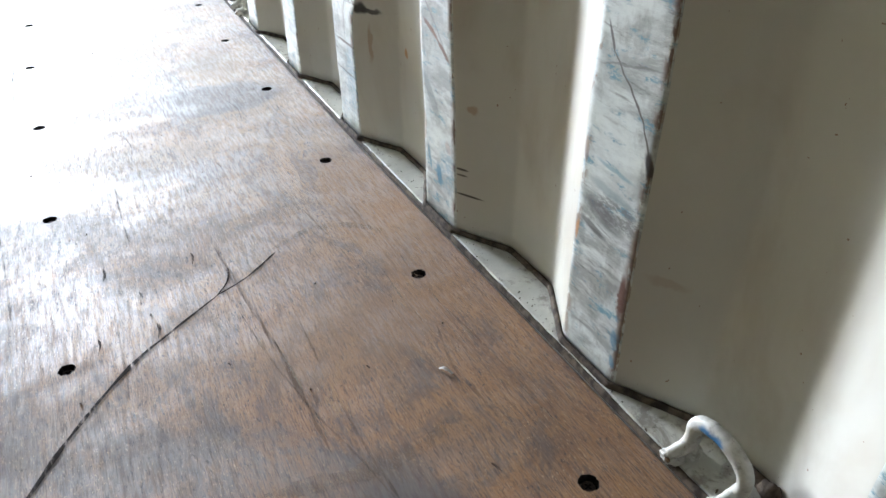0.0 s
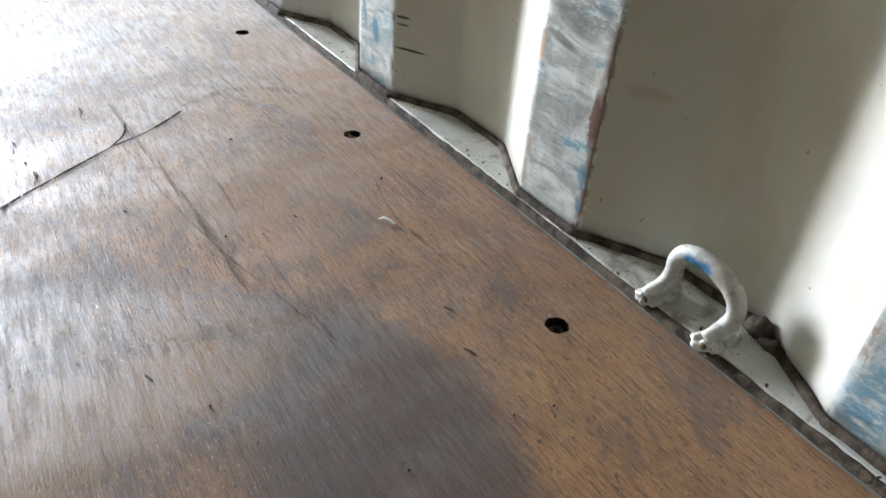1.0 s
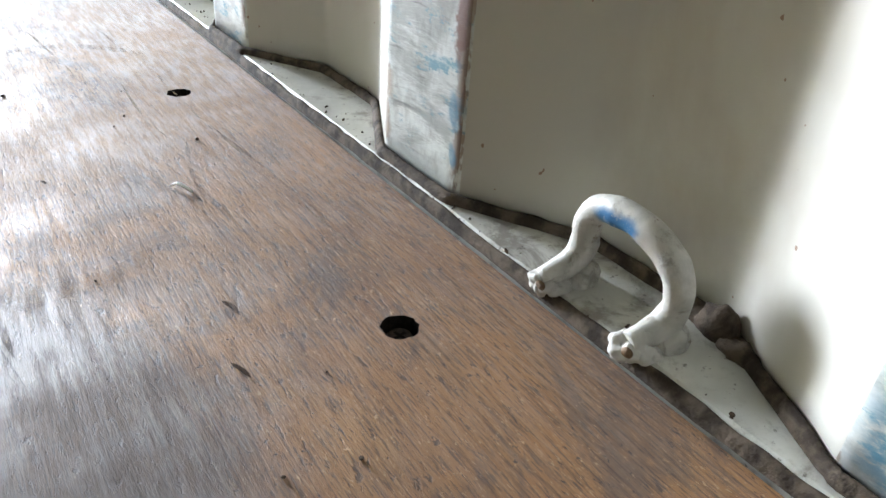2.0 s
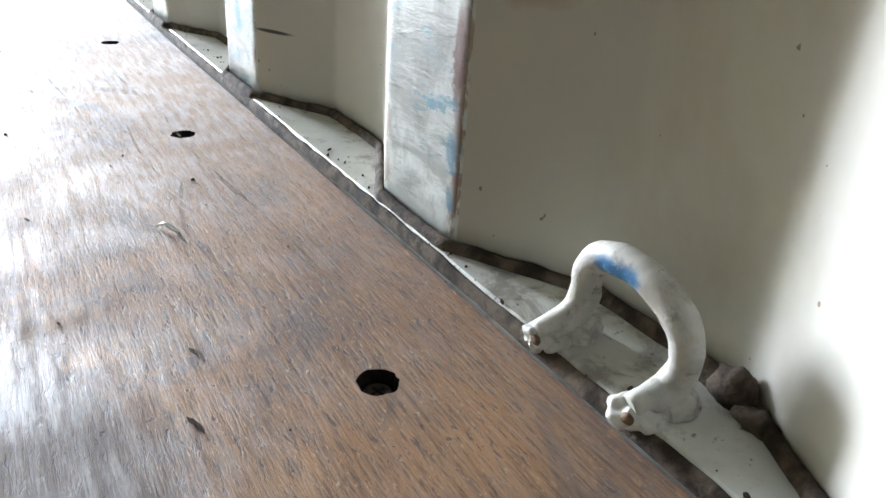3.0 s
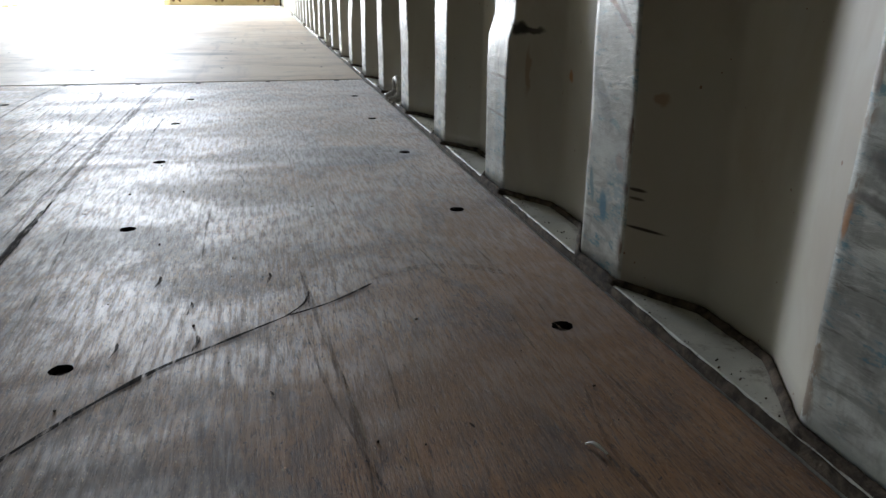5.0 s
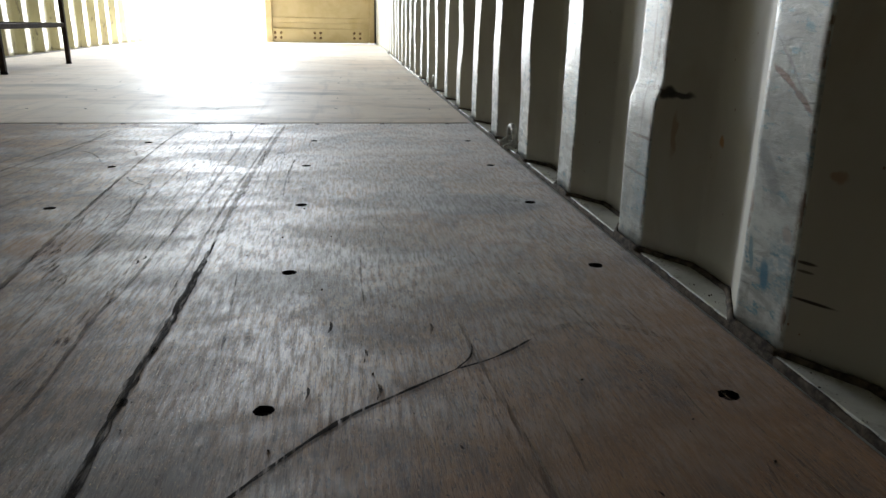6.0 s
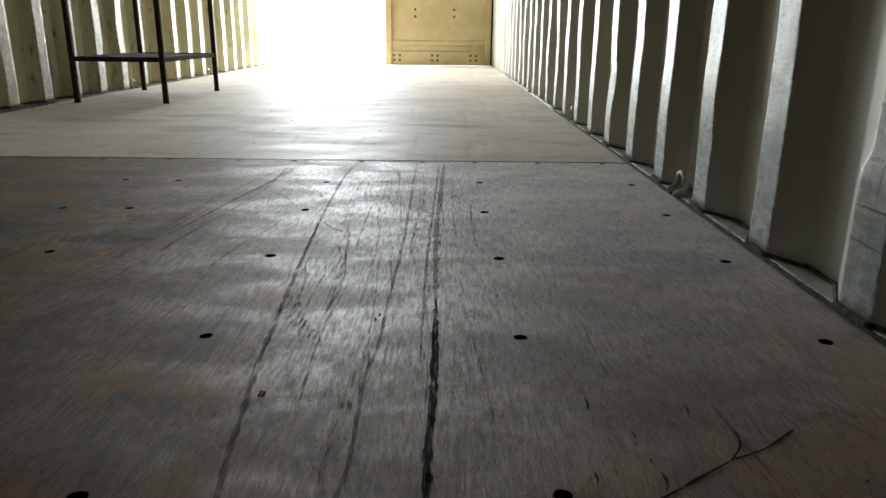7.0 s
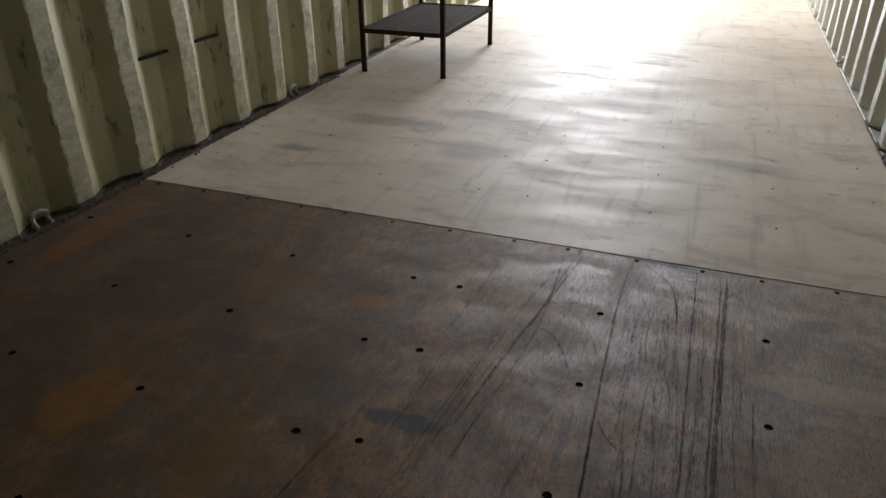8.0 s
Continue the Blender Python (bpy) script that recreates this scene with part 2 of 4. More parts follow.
def light_plywood():
    m = Nodes("pale_bare_plywood")
    grain = m.noise(m.scaled(6, 130, 30), 1, 4, 0.6)
    smudge = m.noise(m.scaled(1.3, 3.4, 1), 2.2, 6, 0.66, 0.5)
    patch = m.noise(m.where, 1.3, 4, 0.6, 0.4)
    speck = m.noise(m.scaled(26, 34, 10), 1, 4, 0.65)
    c = m.mix(m.ramp(patch, 0.35, 0.65), (0.66, 0.525, 0.40), (0.79, 0.69, 0.575))
    streak_y = m.noise(m.scaled(22, 2.2, 1), 1, 5, 0.65, 0.4)
    blot = m.noise(m.scaled(1.0, 1.8, 1), 6.5, 6, 0.68, 0.4)
    c = m.mix(m.ramp(grain, 0.45, 0.75, 0, 0.18), c, (0.34, 0.26, 0.20))
    c = m.mix(m.ramp(streak_y, 0.52, 0.72, 0, 0.40), c, (0.33, 0.28, 0.25))
    c = m.mix(m.ramp(smudge, 0.50, 0.76, 0, 0.60), c, (0.26, 0.225, 0.20))
    c = m.mix(m.ramp(blot, 0.52, 0.76, 0, 0.65), c, (0.22, 0.185, 0.165))
    c = m.mix(m.ramp(speck, 0.66, 0.74, 0, 0.55), c, (0.12, 0.10, 0.09))
    # soft dark patches; the one at (-2.0, 3.6) lies under the rack
    w = m.warped(7.0, 0.12)
    for centre, size, most in (
        ((-1.75, 2.55, 0), (0.22, 0.06, 1), 0.6), ((-1.45, 2.75, 0), (0.16, 0.05, 1), 0.55), ((-1.95, 2.15, 0), (0.08, 0.035, 1), 0.7),
        ((-1.35, 2.35, 0), (0.14, 0.08, 1), 0.4), ((-0.85, 3.1, 0), (0.16, 0.06, 1), 0.45), ((-1.15, 3.35, 0), (0.10, 0.05, 1), 0.55),
        ((-2.0, 3.6, 0), (0.25, 0.25, 1), 0.45), ((-0.45, 2.5, 0), (0.18, 0.05, 1), 0.35), ((-1.6, 4.4, 0), (0.25, 0.08, 1), 0.4),
    ):
        c = m.mix(m.math("MULTIPLY", m.spot(w, centre, size, 0.5), most), c, (0.17, 0.15, 0.135))
    rough = m.ramp(smudge, 0.3, 0.7, 0.52, 0.70)
    m.bsdf.inputs["Sheen Weight"].default_value = 0.2
    return m.done(c, rough, grain, 0.08, 0.001)


def wall_paint(name, low, high, grimy=0.0):
    """Old cream paint on steel, with rust specks, grime and a few marks."""
    m = Nodes(name)
    cloud = m.noise(m.where, 2.2, 4, 0.55)
    dirt = m.noise(m.scaled(14, 14, 3), 1, 4, 0.6)
    speck = m.noise(m.where, 150, 2, 0.5)
    c = m.mix(m.ramp(cloud, 0.3, 0.7), low, high)
    c = m.mix(m.ramp(dirt, 0.55, 0.80, 0, 0.35), c, (0.36, 0.32, 0.24))
    smear = m.noise(m.scaled(9, 9, 5), 1, 5, 0.6, 0.6)
    c = m.mix(m.ramp(smear, 0.48, 0.68, 0, 0.30), c, (0.33, 0.265, 0.19))
    if grimy:
        black = m.noise(m.scaled(20, 24, 9), 1, 6, 0.72, 0.4)
        c = m.mix(m.ramp(black, 0.55, 0.66, 0, grimy), c, (0.045, 0.038, 0.028))
    c = m.mix(m.ramp(speck, 0.75, 0.775, 0, 0.8), c, (0.20, 0.09, 0.04))
    w = m.warped(70.0, 0.010)
    for centre, size, tone, most in (
        ((0.05, 0.578, 0.193), (0.05, 0.013, 0.0065), (0.02, 0.018, 0.016), 0.97),
        ((0.05, 0.564, 0.192), (0.05, 0.016, 0.0035), (0.02, 0.018, 0.016), 0.9),
        ((0.05, 0.505, 0.152), (0.05, 0.005, 0.007), (0.42, 0.19, 0.04), 0.85),
        ((0.05, 0.565, 0.150), (0.05, 0.003, 0.024), (0.30, 0.16, 0.07), 0.55),
        ((0.05, 0.297, 0.060), (0.05, 0.015, 0.0013), (0.03, 0.024, 0.02), 0.95),
        ((0.05, 0.305, 0.090), (0.05, 0.007, 0.0014), (0.03, 0.024, 0.02), 0.9),
        ((0.05, 0.305, 0.083), (0.05, 0.006, 0.0012), (0.05, 0.04, 0.03), 0.8),
        ((0.05, 0.012, 0.128), (0.05, 0.013, 0.004), (0.36, 0.24, 0.17), 0.35),
        ((0.05, 0.294, 0.160), (0.05, 0.005, 0.004), (0.35, 0.19, 0.09), 0.6),
    ):
        c = m.mix(m.math("MULTIPLY", m.spot(m.where if size[2] < 0.002 else w, centre, size, 0.35), most), c, tone)
    return m.done(c, m.ramp(dirt, 0.3, 0.8, 0.45, 0.62), m.noise(m.where, 120, 3, 0.5), 0.08, 0.001)


def scuffed_crest(name, first, blue, low, dirty, rubbed):
    """The rubbed crests of the corrugation: cream paint scraped to grey steel, blue rub marks and rusty edges."""
    m = Nodes(name)
    scrape = m.noise(m.scaled(30, 14, 60, 0.3, m.warped(7.0, 0.025)), 1, 6, 0.70, 0.5)
    broad = m.noise(m.scaled(14, 14, 12), 1, 5, 0.66, 0.4)
    fine = m.noise(m.scaled(60, 26, 230, 0.35, m.warped(9.0, 0.018)), 1, 6, 0.72, 0.2)
    dab = m.noise(m.scaled(60, 40, 110, 0.2), 1, 5, 0.7, 0.2)
    edge = m.noise(m.scaled(50, 60, 32), 1, 4, 0.65)
    chalk = m.noise(m.scaled(30, 20, 60, 0.2), 1, 6, 0.72, 0.2)
    bare = m.math("MULTIPLY", m.ramp(scrape, 0.42, 0.58), m.ramp(broad, 0.42, 0.60))
    c = m.mix(m.ramp(chalk, 0.38, 0.62), low, tuple(0.74 * v for v in low))
    c = m.mix(m.math("MULTIPLY", bare, 0.30 + 0.38 * rubbed), c, (0.27, 0.28, 0.27))
    c = m.mix(m.math("MULTIPLY", m.ramp(fine, 0.56, 0.70, 0, 0.60 * rubbed), m.ramp(broad, 0.40, 0.58)), c, (0.085, 0.075, 0.065))
    c = m.mix(m.math("MULTIPLY", m.ramp(fine, 0.44, 0.34, 0, 0.35 * rubbed), m.ramp(broad, 0.40, 0.58)), c, (0.74, 0.75, 0.72))
    grime = m.math("MULTIPLY", m.ramp(m.noise(m.scaled(16, 22, 13), 1, 5, 0.7), 0.52, 0.64), dirty)
    c = m.mix(grime, c, (0.095, 0.082, 0.066))
    blue_at = m.math("MULTIPLY", m.ramp(dab, 0.55, 0.64), m.ramp(chalk, 0.40, 0.55, 0, blue))
    c = m.mix(blue_at, c, (0.13, 0.28, 0.36))
    # how far along the crest, 0 to 1
    along = m.math("MODULO", m.math("ADD", m.axis(1), PITCH * 40 - first), PITCH)
    near = m.ramp(along, 0.010, 0.001)
    rust = m.math("MULTIPLY", near, m.ramp(edge, 0.44, 0.54))
    c = m.mix(m.math("MULTIPLY", rust, 0.9), c, (0.15, 0.085, 0.055))
    far = m.math("MULTIPLY", m.ramp(along, 0.061, 0.068), m.ramp(edge, 0.52, 0.58))
    c = m.mix(m.math("MULTIPLY", far, 0.75), c, (0.24, 0.16, 0.10))
    w = m.warped(120.0, 0.012)
    torn = m.ramp(m.noise(m.scaled(70, 110, 260, 0.6), 1, 4, 0.7), 0.38, 0.56)
    for centre, size, tone, most in (
        ((0.03, 0.0410, 0.099), (0.05, 0.0045, 0.019), (0.15, 0.075, 0.055), 0.95),
        ((0.03, 0.041, 0.056), (0.05, 0.006, 0.010), (0.08, 0.22, 0.32), 0.4),
        ((0.03, 0.041, 0.032), (0.05, 0.004, 0.006), (0.08, 0.22, 0.32), 0.4),
        ((0.03, -0.190, 0.040), (0.05, 0.016, 0.035), (0.09, 0.26, 0.38), 0.8),
        ((0.03, -0.215, 0.095), (0.05, 0.030, 0.040), (0.08, 0.072, 0.068), 0.85),
        ((0.03, 0.060, 0.165), (0.05, 0.030, 0.014), (0.16, 0.155, 0.15), 0.75),
        ((0.03, 0.615, 0.196), (0.05, 0.040, 0.0022), (0.10, 0.075, 0.06), 0.9),
        ((0.03, 0.605, 0.235), (0.05, 0.003, 0.035), (0.12, 0.10, 0.085), 0.7),
        ((0.03, 0.330, 0.080), (0.05, 0.016, 0.030), (0.14, 0.30, 0.40), 0.5),
        ((0.03, 0.600, 0.090), (0.05, 0.022, 0.050), (0.14, 0.30, 0.40), 0.5),
        ((0.03, 0.878, 0.150), (0.05, 0.022, 0.060), (0.14, 0.30, 0.40), 0.4),
    ):
        c = m.mix(m.math("MULTIPLY", m.math("MULTIPLY", m.spot(w, centre, size, 0.4), torn), most), c, tone)
    if rubbed > 0.5:
        warp = m.warped(60.0, 0.006)
        for y0, z0, y1, z1, width, tone, most in (
            (0.097, 0.302, 0.088, 0.281, 0.0022, (0.10, 0.09, 0.085), 0.85), (0.090, 0.284, 0.067, 0.263, 0.0018, (0.14, 0.13, 0.12), 0.85),
            (0.070, 0.266, 0.049, 0.244, 0.0020, (0.10, 0.085, 0.075), 0.9), (0.052, 0.248, 0.036, 0.216, 0.0020, (0.09, 0.075, 0.06), 0.9),
            (0.040, 0.226, 0.034, 0.206, 0.0080, (0.035, 0.026, 0.02), 0.95), (0.098, 0.272, 0.040, 0.283, 0.0020, (0.20, 0.20, 0.19), 0.7),
            (0.105, 0.212, 0.103, 0.190, 0.0060, (0.22, 0.13, 0.08), 0.7), (0.102, 0.140, 0.104, 0.120, 0.0050, (0.42, 0.20, 0.08), 0.8),
            (0.100, 0.165, 0.050, 0.150, 0.0160, (0.13, 0.13, 0.125), 0.6), (0.095, 0.182, 0.045, 0.176, 0.0080, (0.30, 0.36, 0.37), 0.7),
            (0.100, 0.145, 0.070, 0.138, 0.0060, (0.09, 0.085, 0.08), 0.7), (0.090, 0.200, 0.050, 0.196, 0.0040, (0.16, 0.30, 0.36), 0.6),
            (0.372, 0.235, 0.343, 0.219, 0.0055, (0.16, 0.07, 0.035), 0.95), (0.345, 0.220, 0.317, 0.203, 0.0065, (0.13, 0.055, 0.03), 0.95),
            (0.380, 0.175, 0.345, 0.130, 0.0160, (0.15, 0.16, 0.165), 0.6), (0.375, 0.260, 0.330, 0.215, 0.0030, (0.20, 0.20, 0.20), 0.7),
            (0.352, 0.078, 0.346, 0.052, 0.0110, (0.05, 0.20, 0.32), 0.85), (0.376, 0.092, 0.368, 0.064, 0.0060, (0.09, 0.24, 0.33), 0.7),
            (0.384, 0.132, 0.380, 0.110, 0.0070, (0.26, 0.14, 0.07), 0.6), (0.332, 0.112, 0.322, 0.100, 0.0120, (0.40, 0.28, 0.24), 0.5),
            (0.0420, 0.119, 0.0405, 0.081, 0.0075, (0.13, 0.065, 0.050), 0.95), (0.044, 0.064, 0.040, 0.047, 0.0070, (0.06, 0.20, 0.31), 0.6),
            (0.042, 0.038, 0.039, 0.026, 0.0055, (0.06, 0.20, 0.31), 0.6),
            (0.650, 0.140, 0.586, 0.140, 0.0040, (0.10, 0.07, 0.05), 0.9), (0.655, 0.098, 0.588, 0.096, 0.0030, (0.12, 0.11, 0.10), 0.8),
            (0.622, 0.290, 0.618, 0.145, 0.0050, (0.14, 0.12, 0.11), 0.6),
        ):
            c = m.mix(m.math("MULTIPLY", m.slash(warp, y0, z0, y1, z1, width), most), c, tone)
    return m.done(c, m.ramp(bare, 0, 1, 0.40, 0.36), m.math("SUBTRACT", fine, m.math("MULTIPLY", bare, 0.6)), 0.3, 0.0008, m.ramp(bare, 0, 1, 0.0, 0.25))


def plain(name, a, b, scale=20.0, rough=0.5, metal=0.0, bump=0.2, dist=0.001, gloss=0.5):
    m = Nodes(name, rough, metal)
    m.bsdf.inputs["Specular IOR Level"].default_value = gloss
    n = m.noise(m.where, scale, 5, 0.6, 0.3)
    return m.done(m.mix(m.ramp(n, 0.35, 0.65), a, b), None, m.noise(m.where, scale * 5, 3, 0.6), bump, dist)


def broken_mark(name, tone, lo, hi, most=1.0):
    """A rubbed-in streak that covers the wood in patches only."""
    m = Nodes(name, 0.9)
    m.bsdf.inputs["Specular IOR Level"].default_value = 0.05
    m.put(m.bsdf.inputs["Base Color"], tone)
    n = m.noise(m.scaled(240, 26, 50), 1, 5, 0.7)
    m.put(m.bsdf.inputs["Alpha"], m.ramp(n, lo, hi, 0.0, most))
    return m.mat


def ring_paint():
    m = Nodes("chipped_white_ring_paint", 0.52)
    n = m.noise(m.where, 60, 4, 0.6, 0.4)
    c = m.mix(m.ramp(n, 0.35, 0.65), (0.40, 0.395, 0.355), (0.57, 0.56, 0.52))
    c = m.mix(m.ramp(m.noise(m.where, 130, 3, 0.6), 0.66, 0.74), c, (0.22, 0.17, 0.12))
    c = m.mix(m.ramp(m.noise(m.where, 85, 6, 0.72, 0.5), 0.50, 0.66, 0, 0.7), c, (0.20, 0.18, 0.15))
    w = m.warped(90.0, 0.008)
    c = m.mix(m.math("MULTIPLY", m.spot(w, (0.044, -0.069, 0.0485), (0.008, 0.0120, 0.0048), 0.3), m.ramp(m.noise(m.where, 300, 4, 0.7), 0.34, 0.46, 0.5, 1.0)), c, (0.035, 0.15, 0.31))
    c = m.mix(m.math("MULTIPLY", m.spot(w, (0.047, -0.086, 0.043), (0.010, 0.007, 0.010), 0.5), 0.55), c, (0.24, 0.20, 0.15))
    return m.done(c, None, m.noise(m.where, 220, 4, 0.6), 0.35, 0.0012)


WOOD, PALE = dark_plywood(), light_plywood()
PAINT = wall_paint("old_cream_wall_paint", (0.465, 0.450, 0.385), (0.57, 0.56, 0.505))
PAINT_LEFT = wall_paint("yellowed_wall_paint", (0.35, 0.33, 0.17), (0.48, 0.455, 0.26), 0.75)
CREST_R, CREST_L = scuffed_crest("scuffed_crest_paint", RIGHT_Y, 0.9, (0.66, 0.70, 0.675), 0.35, 1.0), scuffed_crest("grimy_crest_paint", LEFT_Y, 0.10, (0.66, 0.64, 0.46), 0.45, 0.2)


def rail_paint():
    m = Nodes("grey_white_rail_paint", 0.5)
    c = m.mix(m.ramp(m.noise(m.where, 26, 4, 0.6), 0.35, 0.65), (0.46, 0.465, 0.42), (0.58, 0.58, 0.53))
    c = m.mix(m.ramp(m.noise(m.where, 34, 6, 0.7, 0.4), 0.50, 0.66, 0, 0.75), c, (0.17, 0.145, 0.115))
    c = m.mix(m.ramp(m.noise(m.where, 210, 4, 0.65), 0.62, 0.70, 0, 0.8), c, (0.06, 0.048, 0.036))
    return m.done(c, None, m.noise(m.where, 160, 4, 0.6), 0.25, 0.001)


RAIL = rail_paint()
SEAL = plain("old_brown_sealant", (0.034, 0.026, 0.020), (0.125, 0.098, 0.074), 90, 0.85, 0, 0.5, 0.0015, 0.15)
BLACK = plain("black_steel_rubber_hole_shade", (0.008, 0.007, 0.006), (0.022, 0.017, 0.014), 300, 0.8, 0, 0.4, 0.001, 0.1)
RACK = plain("dark_brown_rack_steel", (0.020, 0.014, 0.011), (0.050, 0.032, 0.024), 40, 0.8, 0, 0.2, 0.001, 0.15)
TAN = plain("tan_door_paint", (0.44, 0.35, 0.19), (0.51, 0.42, 0.25), 6, 0.5, 0, 0.15)
RUSTY = plain("rusty_bolt_steel", (0.10, 0.06, 0.03), (0.22, 0.13, 0.06), 90, 0.7, 0.1, 0.4)
STEEL = plain("painted_frame_steel", (0.55, 0.53, 0.46), (0.63, 0.61, 0.54), 5, 0.5, 0, 0.15)
# unseen roof and end wall, darker than the cream walls to cut bounced light
BACKWALL = plain("dark_low_bounce_paint", (0.065, 0.063, 0.058), (0.095, 0.092, 0.084), 5, 0.6, 0, 0.15)
GROUND = plain("pale_yard_concrete", (0.36, 0.35, 0.33), (0.44, 0.43, 0.41), 0.7, 0.8, 0, 0.3)
RING = ring_paint()
FLAKE = plain("white_paint_flake", (0.80, 0.79, 0.75), (0.86, 0.85, 0.82), 100, 0.4)
CRUMB = plain("dark_dirt_crumbs", (0.03, 0.022, 0.016), (0.10, 0.07, 0.05), 200, 0.9, 0, 0.2, 0.001, 0.1)
MARK = broken_mark("black_rubber_mark", (0.018, 0.014, 0.012), 0.30, 0.54, 0.80)
LONG = broken_mark("long_dull_scratch", (0.035, 0.026, 0.021), 0.28, 0.58, 0.42)
SCRATCH = broken_mark("dark_scratch", (0.022, 0.015, 0.012), 0.30, 0.48, 0.95)
FAINT = broken_mark("faint_scuff", (0.030, 0.022, 0.018), 0.34, 0.60, 0.36)
REDDISH = broken_mark("reddish_scuff", (0.16, 0.055, 0.03), 0.45, 0.66, 0.6)
PALE_BAND = broken_mark("pale_water_mark", (0.40, 0.27, 0.17), 0.36, 0.66, 0.38)
PALE_LINE = broken_mark("pale_scratch", (0.42, 0.31, 0.21), 0.44, 0.62, 0.7)


# ---- building helpers ----
def mesh_of(bm, material, name):
    me = bpy.data.meshes.new(name)
    bm.normal_update()
    bm.to_mesh(me)
    bm.free()
    for mat in material if isinstance(material, (list, tuple)) else [material]:
        me.materials.append(mat)
    return me


def part(name, bm, material, parent=None, label=""):
    ob = new(name, mesh_of(bm, material, name))
    ob.parent = parent
    return tagged(ob, label)


def box(bm, x0, x1, y0, y1, z0, z1, bevel=0.0):
    made = bmesh.ops.create_cube(bm, size=1, matrix=Matrix.LocRotScale(((x0 + x1) / 2, (y0 + y1) / 2, (z0 + z1) / 2), None, (x1 - x0, y1 - y0, z1 - z0)))["verts"]
    if bevel:
        edges = {e for v in made for e in v.link_edges}
        bmesh.ops.bevel(bm, geom=list(edges), offset=bevel, segments=2, affect="EDGES", profile=0.6)
    return bm


def tube(bm, path, radii, sides=12, up=Vector((0, 0, 1)), caps=True):
    """A round bar along a path."""
    rings = []
    for n, p in enumerate(path):
        a, b = Vector(path[max(n - 1, 0)]), Vector(path[min(n + 1, len(path) - 1)])
        t = (b - a).normalized()
        u = t.cross(up)
        u = u.normalized() if u.length > 1e-4 else t.orthogonal().normalized()
        v = u.cross(t)
        r = radii[n] if isinstance(radii, list) else radii
        rings.append([bm.verts.new(Vector(p) + r * (math.cos(q) * u + math.sin(q) * v)) for q in (2 * math.pi * k / sides for k in range(sides))])
    for r0, r1 in zip(rings, rings[1:]):
        for k in range(sides):
            bm.faces.new((r0[k], r0[(k + 1) % sides], r1[(k + 1) % sides], r1[k])).smooth = True
    if caps:
        bm.faces.new(rings[0])
        bm.faces.new(reversed(rings[-1]))
    bmesh.ops.recalc_face_normals(bm, faces=bm.faces)
    return bm


def curve_points(points, step=0.01):
    """A smooth line through points, in short steps."""
    pts = [Vector(p) for p in points]
    out = []
    for n in range(len(pts) - 1):
        p0, p1, p2, p3 = pts[max(n - 1, 0)], pts[n], pts[n + 1], pts[min(n + 2, len(pts) - 1)]
        count = max(2, int((p2 - p1).length / step))
        for k in range(count):
            t = k / count
            out.append(0.5 * ((2 * p1) + (p2 - p0) * t + (2 * p0 - 5 * p1 + 4 * p2 - p3) * t * t + (3 * p1 - p0 - 3 * p2 + p3) * t**3))
    return out + [pts[-1]]


def empty(name, label, category="", kind="", group="", at=(0, 0, 0)):
    ob = new(name)
    ob.location = at
    ob.empty_display_size = 0.05
    return tagged(ob, label, category, group, kind)


# ---- the container's shell ----
def crest_starts(first, y0, y1):
    n = math.ceil((y0 - first) / PITCH)
    return [first + PITCH * k for k in range(n, int((y1 - first) / PITCH) + 1)]


